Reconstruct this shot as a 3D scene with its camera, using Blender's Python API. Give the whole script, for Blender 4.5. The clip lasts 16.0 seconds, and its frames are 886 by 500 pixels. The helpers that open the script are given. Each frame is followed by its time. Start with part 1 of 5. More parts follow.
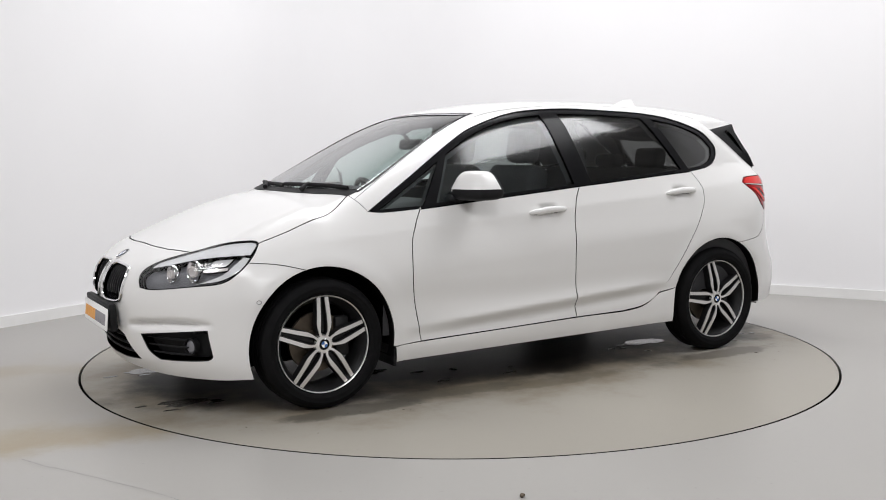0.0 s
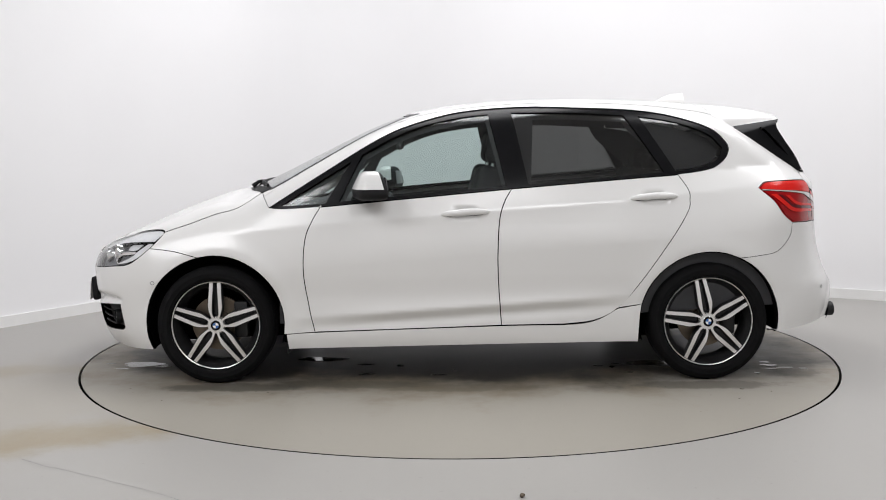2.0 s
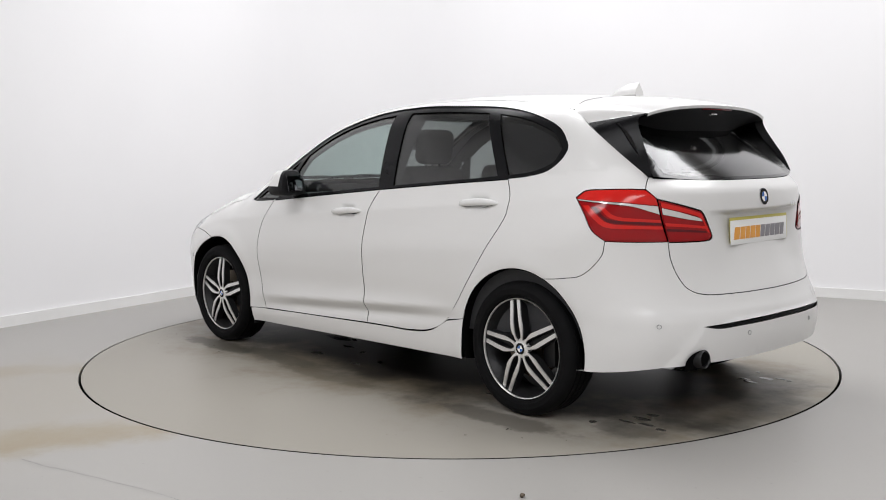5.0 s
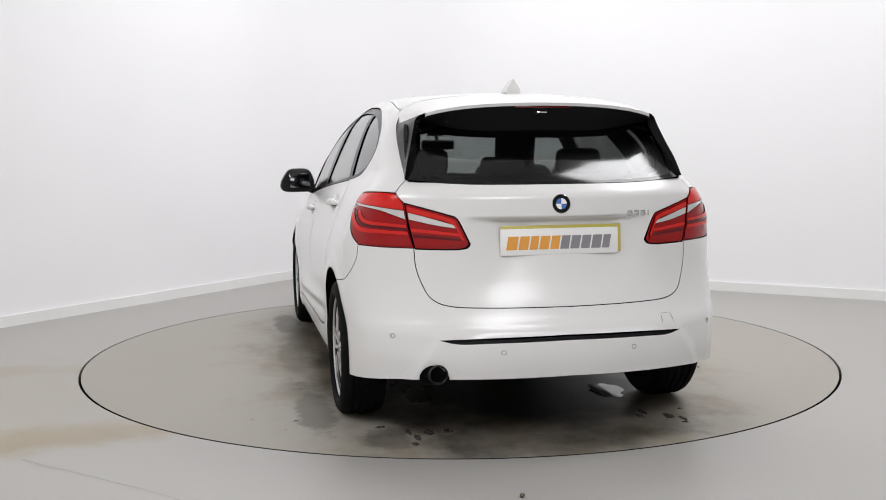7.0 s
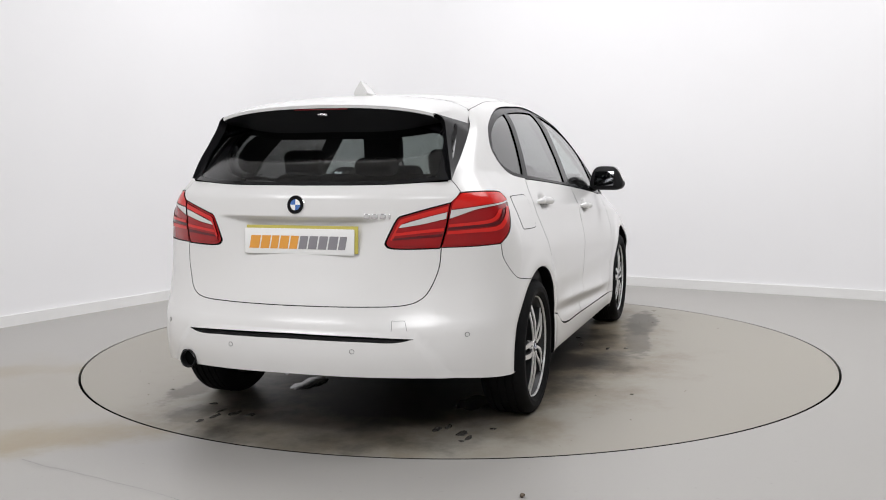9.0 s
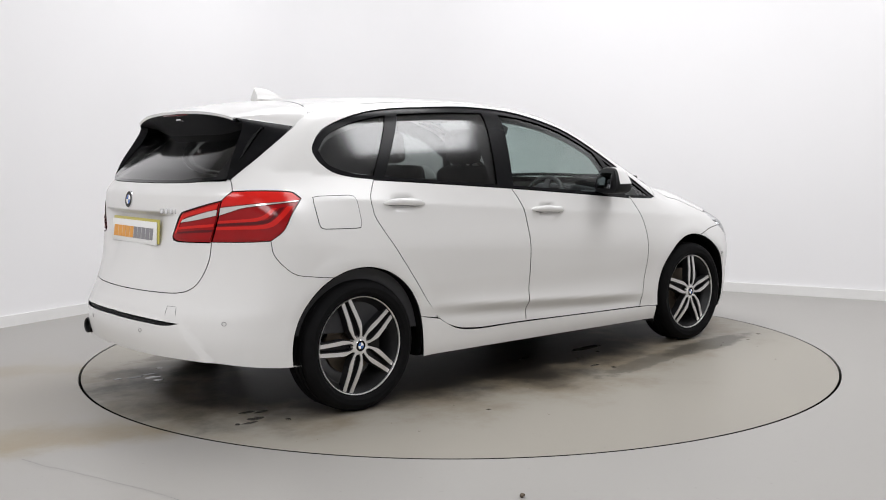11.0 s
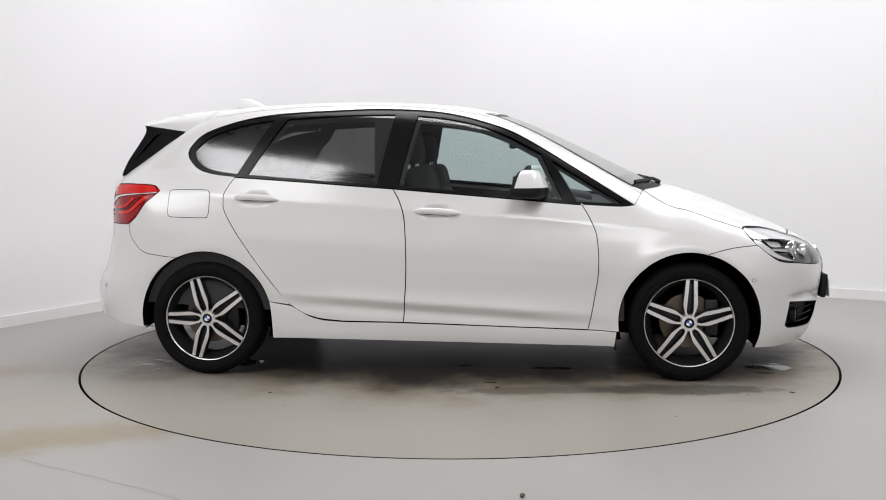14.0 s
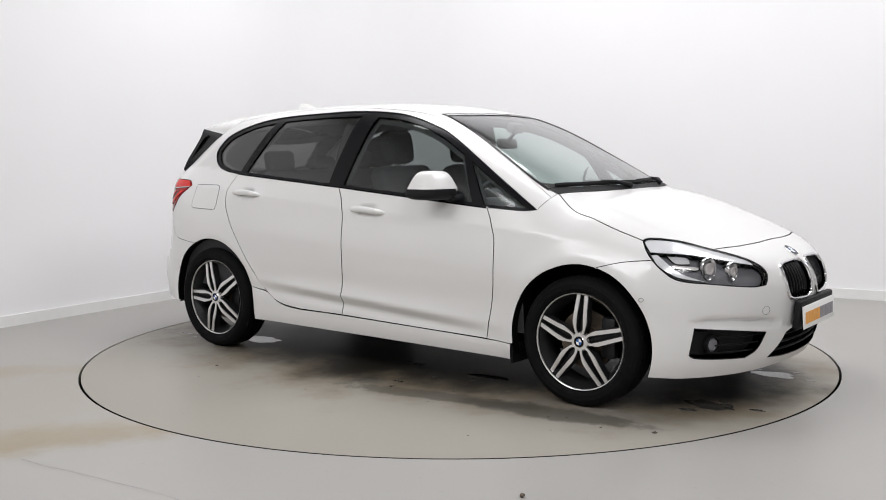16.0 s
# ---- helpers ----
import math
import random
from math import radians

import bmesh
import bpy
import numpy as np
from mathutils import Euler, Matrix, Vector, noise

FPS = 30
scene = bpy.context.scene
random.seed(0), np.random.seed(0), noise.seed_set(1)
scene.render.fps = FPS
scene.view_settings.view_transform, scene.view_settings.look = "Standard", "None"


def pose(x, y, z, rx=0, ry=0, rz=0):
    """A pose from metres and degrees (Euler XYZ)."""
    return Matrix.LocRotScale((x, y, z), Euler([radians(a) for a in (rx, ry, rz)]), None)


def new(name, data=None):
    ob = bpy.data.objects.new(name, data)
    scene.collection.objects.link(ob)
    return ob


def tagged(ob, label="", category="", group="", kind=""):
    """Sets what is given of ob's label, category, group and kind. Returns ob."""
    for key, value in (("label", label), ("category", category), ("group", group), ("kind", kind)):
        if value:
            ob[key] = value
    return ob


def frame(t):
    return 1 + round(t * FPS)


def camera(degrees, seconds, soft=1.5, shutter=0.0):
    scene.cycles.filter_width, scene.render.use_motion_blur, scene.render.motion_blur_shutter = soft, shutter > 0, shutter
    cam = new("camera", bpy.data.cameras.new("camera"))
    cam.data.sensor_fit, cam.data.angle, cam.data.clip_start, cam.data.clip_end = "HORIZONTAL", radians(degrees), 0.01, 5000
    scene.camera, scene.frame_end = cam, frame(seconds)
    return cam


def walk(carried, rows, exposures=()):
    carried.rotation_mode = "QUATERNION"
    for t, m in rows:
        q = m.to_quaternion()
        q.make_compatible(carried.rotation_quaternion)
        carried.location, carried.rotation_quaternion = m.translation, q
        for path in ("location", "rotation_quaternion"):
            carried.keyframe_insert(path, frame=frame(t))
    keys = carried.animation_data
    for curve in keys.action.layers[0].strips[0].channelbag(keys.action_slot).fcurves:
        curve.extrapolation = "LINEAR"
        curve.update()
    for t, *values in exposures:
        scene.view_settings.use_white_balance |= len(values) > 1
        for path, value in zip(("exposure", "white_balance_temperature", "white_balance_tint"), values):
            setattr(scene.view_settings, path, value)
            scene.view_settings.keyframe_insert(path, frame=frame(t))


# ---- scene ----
cam = camera(48.43, 16.0, soft=1.0)
CAR_X, CAR_Y, DISC_R = -0.0112, 0.0436, 2.258
eye = Vector((0, -6.177, 1.251))
stand = Matrix.Translation(eye) @ (pose(0, 0, 0, 0, 0, 0.8219) @ pose(0, 0, 0, 90 - 5.7346) @ pose(0, 0, 0, 0, 0, -0.4596))
walk(cam, [(0, stand), (16, stand)])

# ---- world and light ----
world = bpy.data.worlds.new("studio_world")
world.use_nodes = True
world.node_tree.nodes["Background"].inputs[0].default_value = (0.8, 0.85, 0.9, 1)
world.node_tree.nodes["Background"].inputs[1].default_value = 0.05
scene.world = world
scene.view_settings.exposure = 0.0

# the room: two walls meet in a rounded corner behind the car; its frame runs along those walls
CORNER = Vector((-1.11, 4.37, 0))
DIR_A = Vector((-0.530, -0.848, 0)).normalized()
DIR_B = Vector((0.880, -0.475, 0)).normalized()
ROOM_A, ROOM_B, ROOM_H = 12.5, 12.0, 4.7


def room_point(a, b, z=0.0):
    p = CORNER + DIR_A * a + DIR_B * b
    return Vector((p.x, p.y, z))


# ceiling softboxes: place, size and power
LIGHTS = [(2.6, 2.6, 2.6, 2.6, 138), (2.4, 6.3, 2.4, 2.4, 124), (9.0, 2.6, 2.4, 2.4, 150), (9.2, 8.2, 3.0, 2.6, 235)]
LIGHT_TURN = math.atan2(DIR_B.y, DIR_B.x)
for a, b, sx, sy, power in LIGHTS:
    lamp = bpy.data.lights.new("panel_light", "AREA")
    lamp.shape, lamp.size, lamp.size_y, lamp.energy = "RECTANGLE", sx, sy, power
    lamp.color = (0.980, 0.98, 1.0)
    ob = new("panel_light", lamp)
    ob.matrix_world = Matrix.Translation(room_point(a, b, ROOM_H - 0.09)) @ Matrix.Rotation(LIGHT_TURN, 4, "Z")


# ---- materials ----
def material(name, color, rough=0.5, metal=0.0, coat=0.0, noise_scale=0.0, vary=0.0, bump=0.0, bump_scale=200.0, spec=0.5):
    m = bpy.data.materials.new(name)
    m.use_nodes = True
    nt = m.node_tree
    b = nt.nodes["Principled BSDF"]
    b.inputs["Base Color"].default_value = (*color, 1)
    b.inputs["Roughness"].default_value = rough
    b.inputs["Metallic"].default_value = metal
    b.inputs["Coat Weight"].default_value = coat
    b.inputs["Coat Roughness"].default_value = 0.20
    b.inputs["Specular IOR Level"].default_value = spec
    co = nt.nodes.new("ShaderNodeTexCoord")
    if vary:
        no = nt.nodes.new("ShaderNodeTexNoise")
        no.inputs["Scale"].default_value = noise_scale
        no.inputs["Detail"].default_value = 6
        nt.links.new(co.outputs["Object"], no.inputs["Vector"])
        mr = nt.nodes.new("ShaderNodeMapRange")
        mr.inputs["To Min"].default_value, mr.inputs["To Max"].default_value = 1 - vary, 1 + vary
        nt.links.new(no.outputs["Fac"], mr.inputs["Value"])
        mx = nt.nodes.new("ShaderNodeMix")
        mx.data_type, mx.blend_type = "RGBA", "MULTIPLY"
        mx.inputs["Factor"].default_value = 1
        mx.inputs["A"].default_value = (*color, 1)
        nt.links.new(mr.outputs["Result"], mx.inputs["B"])
        nt.links.new(mx.outputs["Result"], b.inputs["Base Color"])
        rr = nt.nodes.new("ShaderNodeMapRange")
        rr.inputs["To Min"].default_value, rr.inputs["To Max"].default_value = max(rough - 0.08, 0.02), min(rough + 0.08, 1)
        nt.links.new(no.outputs["Fac"], rr.inputs["Value"])
        nt.links.new(rr.outputs["Result"], b.inputs["Roughness"])
    if bump:
        n2 = nt.nodes.new("ShaderNodeTexNoise")
        n2.inputs["Scale"].default_value = bump_scale
        n2.inputs["Detail"].default_value = 3
        nt.links.new(co.outputs["Object"], n2.inputs["Vector"])
        bp = nt.nodes.new("ShaderNodeBump")
        bp.inputs["Strength"].default_value, bp.inputs["Distance"].default_value = bump, 0.002
        nt.links.new(n2.outputs["Fac"], bp.inputs["Height"])
        nt.links.new(bp.outputs["Normal"], b.inputs["Normal"])
    return m


def glass_material(name, tint, ior=1.45, gloss=0.11):
    """A thin pane: tinted see-through, with the gloss of its two faces."""
    m = bpy.data.materials.new(name)
    m.use_nodes = True
    nt = m.node_tree
    nt.nodes.remove(nt.nodes["Principled BSDF"])
    tr, gl = nt.nodes.new("ShaderNodeBsdfTransparent"), nt.nodes.new("ShaderNodeBsdfGlossy")
    tr.inputs["Color"].default_value = (*tint, 1)
    gl.inputs["Roughness"].default_value = gloss
    mix = nt.nodes.new("ShaderNodeMixShader")
    lw = nt.nodes.new("ShaderNodeLayerWeight")
    lw.inputs["Blend"].default_value = 0.5

    def calc(op, a, b=0.0, c=0.0):
        nd = nt.nodes.new("ShaderNodeMath")
        nd.operation = op
        for k, v in enumerate((a, b, c)):
            if isinstance(v, float):
                nd.inputs[k].default_value = v
            else:
                nt.links.new(v, nd.inputs[k])
        return nd.outputs[0]

    f0 = ((ior - 1) / (ior + 1)) ** 2
    one = calc("MULTIPLY_ADD", calc("POWER", lw.outputs["Facing"], 5.0), 1 - f0, f0)
    two = calc("DIVIDE", calc("MULTIPLY", one, 2.0), calc("ADD", one, 1.0))
    nt.links.new(two, mix.inputs[0])
    nt.links.new(tr.outputs[0], mix.inputs[1])
    nt.links.new(gl.outputs[0], mix.inputs[2])
    nt.links.new(mix.outputs[0], nt.nodes["Material Output"].inputs["Surface"])
    return m


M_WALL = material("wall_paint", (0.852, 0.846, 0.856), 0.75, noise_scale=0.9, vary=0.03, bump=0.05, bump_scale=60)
# unseen wall; its grey sets how much fill light returns to the car
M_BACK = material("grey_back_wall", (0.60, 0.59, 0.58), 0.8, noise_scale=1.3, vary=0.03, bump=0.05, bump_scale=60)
M_CEIL = material("ceiling_paint", (0.40, 0.40, 0.40), 0.9, noise_scale=2, vary=0.02)
M_SKIRT = material("skirting_gloss", (0.80, 0.795, 0.785), 0.4, noise_scale=6, vary=0.04)
M_PAINT = material("white_car_paint", (0.755, 0.748, 0.738), 0.45, coat=1.0, noise_scale=1.2, vary=0.012)
M_TRIM = material("black_gloss_trim", (0.008, 0.008, 0.009), 0.22, noise_scale=30, vary=0.2, spec=0.12)
M_BLACK = material("black_plastic", (0.010, 0.010, 0.011), 0.55, noise_scale=60, vary=0.25, bump=0.2, bump_scale=900, spec=0.2)
M_UNDER = material("underbody_black", (0.005, 0.005, 0.005), 0.9, noise_scale=12, vary=0.3, spec=0.0)
# seam seals, and also the painted shade under the door handles
M_SEAL_SHADE = material("seam_rubber", (0.006, 0.006, 0.006), 0.9, spec=0.0)
M_RUBBER = material("tyre_rubber", (0.0075, 0.0075, 0.008), 0.66, noise_scale=18, vary=0.35, bump=0.25, bump_scale=300, spec=0.06)
M_CHROME = material("chrome", (0.80, 0.80, 0.81), 0.08, metal=1.0)
M_MIRROR = material("dim_mirror_glass", (0.20, 0.205, 0.215), 0.03, metal=1.0)
M_PRINT = material("printed_glass_border", (0.006, 0.006, 0.007), 0.08, noise_scale=30, vary=0.2, spec=0.6)
M_ALLOY = material("machined_alloy", (0.80, 0.79, 0.78), 0.34, metal=0.75, noise_scale=40, vary=0.06)
M_ALLOYD = material("dark_alloy", (0.018, 0.018, 0.019), 0.45, metal=0.4, noise_scale=30, vary=0.2)
M_BRAKE = material("brake_steel", (0.16, 0.13, 0.10), 0.45, metal=0.8, noise_scale=25, vary=0.35)
M_GLASS = glass_material("clear_glass", (0.70, 0.78, 0.765), 1.5)
M_SCREEN = glass_material("windscreen_glass", (0.76, 0.86, 0.83), 2.1)
M_TINT = glass_material("tinted_glass", (0.30, 0.307, 0.305), 1.60)
M_LENS = glass_material("clear_lens", (0.93, 0.94, 0.95), 1.4)
M_RED = material("red_lens", (0.31, 0.003, 0.005), 0.14, coat=0.08, noise_scale=20, vary=0.12, spec=0.35)
M_REDL = material("red_light_bar", (0.64, 0.016, 0.012), 0.16, coat=0.08, noise_scale=20, vary=0.1, spec=0.35)
M_REDD = material("dark_red_lens", (0.10, 0.004, 0.007), 0.14, coat=0.08, noise_scale=20, vary=0.12, spec=0.35)
M_CLEAR = material("clear_strip", (0.72, 0.68, 0.66), 0.15, metal=0.35, coat=1.0, noise_scale=60, vary=0.1)
M_FABRIC = material("seat_fabric", (0.030, 0.030, 0.033), 0.9, noise_scale=90, vary=0.3, bump=0.4, bump_scale=700)
M_CABIN = material("cabin_plastic", (0.040, 0.040, 0.043), 0.7, noise_scale=40, vary=0.2, bump=0.2, bump_scale=600)
M_LINER = material("headliner", (0.42, 0.41, 0.39), 0.95, noise_scale=30, vary=0.06)
M_SILVER = material("silver_reflector", (0.82, 0.82, 0.83), 0.18, metal=0.2, noise_scale=25, vary=0.1)
M_REFLECTOR = material("lamp_chrome", (0.86, 0.86, 0.87), 0.10, metal=1.0, noise_scale=40, vary=0.06)
M_LAMPDARK = material("lamp_housing", (0.17, 0.17, 0.185), 0.35, noise_scale=30, vary=0.2)
M_WHITEP = material("plate_white", (0.88, 0.88, 0.87), 0.35, noise_scale=10, vary=0.02)
M_YELLOW = material("plate_yellow", (0.55, 0.48, 0.10), 0.4, noise_scale=10, vary=0.05)
M_ORANGE = material("orange_print", (0.80, 0.36, 0.06), 0.5, noise_scale=30, vary=0.06)
M_GREYP = material("grey_print", (0.26, 0.25, 0.27), 0.5, noise_scale=30, vary=0.06)
M_BLUE = material("badge_blue", (0.05, 0.16, 0.48), 0.25, coat=1.0)
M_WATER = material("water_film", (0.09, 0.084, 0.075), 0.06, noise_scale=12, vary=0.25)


def floor_material(name, marks, base_color, gloss=0.5):
    """Grey painted concrete, with dust, scuffs, tan or dark stains and, on the disc, painted shade."""
    m = material(name, base_color, 0.40, noise_scale=0.9, vary=0.07, bump=0.12, bump_scale=140)
    nt = m.node_tree
    b = nt.nodes["Principled BSDF"]
    base = b.inputs["Base Color"].links[0].from_socket
    co = nt.nodes["Texture Coordinate"]

    def blend(fac, color, src):
        mx = nt.nodes.new("ShaderNodeMix")
        mx.data_type = "RGBA"
        nt.links.new(fac, mx.inputs["Factor"])
        nt.links.new(src, mx.inputs["A"])
        mx.inputs["B"].default_value = (*color, 1)
        return mx.outputs["Result"]

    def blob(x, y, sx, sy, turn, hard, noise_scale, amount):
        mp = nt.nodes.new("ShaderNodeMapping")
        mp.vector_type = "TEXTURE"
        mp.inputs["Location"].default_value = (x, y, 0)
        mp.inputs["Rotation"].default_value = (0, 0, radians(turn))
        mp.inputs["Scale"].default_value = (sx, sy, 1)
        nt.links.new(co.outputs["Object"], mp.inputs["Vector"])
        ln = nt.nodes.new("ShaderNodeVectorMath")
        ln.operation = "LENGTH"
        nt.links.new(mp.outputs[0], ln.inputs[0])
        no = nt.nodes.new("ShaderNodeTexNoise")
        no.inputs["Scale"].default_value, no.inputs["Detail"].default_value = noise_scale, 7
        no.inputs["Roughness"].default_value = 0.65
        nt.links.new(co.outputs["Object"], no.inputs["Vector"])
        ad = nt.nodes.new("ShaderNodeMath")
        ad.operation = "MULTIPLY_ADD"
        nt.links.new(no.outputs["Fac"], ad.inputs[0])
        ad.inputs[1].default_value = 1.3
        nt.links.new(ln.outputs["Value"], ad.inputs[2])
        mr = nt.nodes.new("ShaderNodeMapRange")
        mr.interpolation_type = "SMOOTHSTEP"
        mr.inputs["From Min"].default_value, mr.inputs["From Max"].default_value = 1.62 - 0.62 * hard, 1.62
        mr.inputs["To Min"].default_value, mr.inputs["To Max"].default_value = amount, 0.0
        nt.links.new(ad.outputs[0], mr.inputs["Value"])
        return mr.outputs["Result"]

    sp = nt.nodes.new("ShaderNodeTexNoise")
    sp.inputs["Scale"].default_value, sp.inputs["Detail"].default_value = 38, 2
    nt.links.new(co.outputs["Object"], sp.inputs["Vector"])
    mr = nt.nodes.new("ShaderNodeMapRange")
    mr.inputs["From Min"].default_value, mr.inputs["From Max"].default_value = 0.70, 0.76
    mr.inputs["To Max"].default_value = 0.25
    nt.links.new(sp.outputs["Fac"], mr.inputs["Value"])
    out = blend(mr.outputs["Result"], (0.18, 0.165, 0.15), base)
    for args, color in marks:
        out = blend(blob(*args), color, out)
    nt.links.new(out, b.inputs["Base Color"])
    b.inputs["Specular IOR Level"].default_value = gloss
    return m


M_FLOOR = floor_material("floor_paint", [((-2.05, -2.02, 1.3, 0.34, 20, 1.2, 4.0, 0.9), (0.275, 0.222, 0.138)),
                                         ((-2.75, -0.66, 1.1, 0.24, 14, 1.3, 4.0, 0.7), (0.285, 0.235, 0.162)),
                                         ((-2.4, -1.3, 1.9, 1.3, 20, 1.2, 3.0, 0.55), (0.33, 0.30, 0.245))], (0.347, 0.335, 0.317))
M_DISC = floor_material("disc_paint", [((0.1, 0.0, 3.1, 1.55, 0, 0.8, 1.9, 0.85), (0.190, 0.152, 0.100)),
                                       # wet dirt and the car's own shade, painted together as one dark footprint
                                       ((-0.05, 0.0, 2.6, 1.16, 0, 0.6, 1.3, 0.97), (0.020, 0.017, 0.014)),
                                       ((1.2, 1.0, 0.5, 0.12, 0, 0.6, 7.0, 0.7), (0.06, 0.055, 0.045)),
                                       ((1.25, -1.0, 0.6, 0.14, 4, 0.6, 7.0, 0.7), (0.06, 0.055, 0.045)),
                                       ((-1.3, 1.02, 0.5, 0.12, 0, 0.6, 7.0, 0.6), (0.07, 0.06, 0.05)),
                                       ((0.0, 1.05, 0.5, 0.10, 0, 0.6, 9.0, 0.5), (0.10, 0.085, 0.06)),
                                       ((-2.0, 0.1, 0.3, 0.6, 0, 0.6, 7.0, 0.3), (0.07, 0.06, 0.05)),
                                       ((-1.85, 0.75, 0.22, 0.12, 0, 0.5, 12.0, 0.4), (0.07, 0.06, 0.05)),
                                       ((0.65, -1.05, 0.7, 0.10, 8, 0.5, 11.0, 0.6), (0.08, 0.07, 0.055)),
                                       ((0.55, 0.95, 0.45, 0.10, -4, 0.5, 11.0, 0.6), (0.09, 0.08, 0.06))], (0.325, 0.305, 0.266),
                        gloss=0.16)


# ---- building helpers ----
def mesh_of(bm, smooth=30):
    me = bpy.data.meshes.new("mesh")
    bmesh.ops.recalc_face_normals(bm, faces=bm.faces)
    bm.to_mesh(me)
    bm.free()
    if smooth:
        for p in me.polygons:
            p.use_smooth = True
        me.set_sharp_from_angle(angle=radians(smooth))
    return me


def part(name, shape, mat, parent=None, label=""):
    """One mesh object under a thing or a part."""
    me = mesh_of(shape) if isinstance(shape, bmesh.types.BMesh) else shape
    if not me.materials:
        me.materials.append(mat)
    ob = new(name, me)
    ob.parent = parent
    if label:
        tagged(ob, label)
    return ob


def flip(me):
    """A mirror image across the car's middle plane."""
    out = me.copy()
    n = [tuple(l.vector) for l in me.corner_normals]
    for v in out.vertices:
        v.co.y = -v.co.y
    out.flip_normals()
    ns = []
    for p in me.polygons:
        k = [n[i] for i in p.loop_indices]
        k = [k[0]] + k[:0:-1]
        ns += [(a, -b, c) for a, b, c in k]
    out.normals_split_custom_set(ns)
    return out


def box(bm, size, m=Matrix(), bevel=0.0, seg=2):
    g = bmesh.ops.create_cube(bm, size=1, matrix=m @ Matrix.Diagonal((*size, 1)))
    if bevel:
        es = list({e for v in g["verts"] for e in v.link_edges})
        bmesh.ops.bevel(bm, geom=es, offset=bevel, segments=seg, profile=0.5, affect="EDGES")


def lathe(bm, profile, n=48, m=Matrix(), closed=False):
    """Turns (radius, height) points round the local z axis."""
    rings = []
    for r, h in profile:
        if r < 1e-6:
            rings.append([bm.verts.new(m @ Vector((0, 0, h)))])
        else:
            rings.append([bm.verts.new(m @ Vector((r * math.cos(2 * math.pi * i / n), r * math.sin(2 * math.pi * i / n), h))) for i in range(n)])
    pairs = list(zip(rings, rings[1:])) + ([(rings[-1], rings[0])] if closed else [])
    for a, b in pairs:
        for i in range(n):
            j = (i + 1) % n
            if len(a) == 1:
                bm.faces.new((a[0], b[i], b[j]))
            elif len(b) == 1:
                bm.faces.new((a[i], b[0], a[j]))
            else:
                bm.faces.new((a[i], a[j], b[j], b[i]))


def tube(bm, pts, r, n=8, flat=1.0):
    """A rod through points, of radius r (a number or one for each point)."""
    pts = [Vector(p) for p in pts]
    rs = [float(v) for v in r] if isinstance(r, (list, tuple)) else [float(r)] * len(pts)
    rings = []
    for i, p in enumerate(pts):
        t = (pts[min(i + 1, len(pts) - 1)] - pts[max(i - 1, 0)]).normalized()
        s = t.cross(Vector((0, 0, 1)))
        s = s.normalized() if s.length > 1e-3 else Vector((1, 0, 0))
        u = s.cross(t)
        rings.append([bm.verts.new(p + rs[i] * (s * math.cos(2 * math.pi * k / n) + u * flat * math.sin(2 * math.pi * k / n))) for k in range(n)])
    for a, b in zip(rings, rings[1:]):
        for k in range(n):
            bm.faces.new((a[k], a[(k + 1) % n], b[(k + 1) % n], b[k]))
    bm.faces.new(rings[0][::-1])
    bm.faces.new(rings[-1])


def smooth_line(pts, step=0.02):
    """A smooth line through 2D or 3D control points (Catmull-Rom)."""
    p = np.array(pts, float)
    if len(p) == 2:
        n = max(2, int(np.linalg.norm(p[1] - p[0]) / step) + 1)
        return p[0] + (p[1] - p[0]) * np.linspace(0, 1, n)[:, None]
    q = np.vstack([2 * p[0] - p[1], p, 2 * p[-1] - p[-2]])
    out = []
    for i in range(1, len(q) - 2):
        n = max(2, int(np.linalg.norm(q[i + 1] - q[i]) / step) + 1)
        u = np.linspace(0, 1, n, endpoint=False)[:, None]
        a, b, c, d = q[i - 1], q[i], q[i + 1], q[i + 2]
        out.append(0.5 * (2 * b + (c - a) * u + (2 * a - 5 * b + 4 * c - d) * u**2 + (3 * b - a - 3 * c + d) * u**3))
    return np.vstack(out + [p[-1:]])


def ring_of(*segments):
    """A closed outline of smooth segments, with corners between them."""
    out = []
    for s in segments:
        for v in (smooth_line(s) if len(s) > 1 else np.array(s, float)):
            if not out or np.linalg.norm(out[-1] - v) > 2e-3:
                out.append(np.array(v))
    if np.linalg.norm(out[0] - out[-1]) < 2e-3:
        out.pop()
    return np.array(out)


def mirrored(half):
    """Closes a half outline (first and last point on the middle line) with its mirror image across 0 of its first coordinate."""
    other = half[::-1] * np.array([-1, 1])
    return np.vstack([half, other[(1 if abs(half[-1][0]) < 1e-3 else 0):(len(other) - 1 if abs(half[0][0]) < 1e-3 else len(other))]])


def area(p):
    x, y = p[:, 0], p[:, 1]
    return 0.5 * np.sum(x * np.roll(y, -1) - np.roll(x, -1) * y)


def inset(p, d):
    """The outline moved inwards by d."""
    if area(p) < 0:
        p = p[::-1]
    t = np.roll(p, -1, 0) - np.roll(p, 1, 0)
    t = t / (np.linalg.norm(t, axis=1, keepdims=True) + 1e-9)
    return p + d * np.stack([-t[:, 1], t[:, 0]], 1)


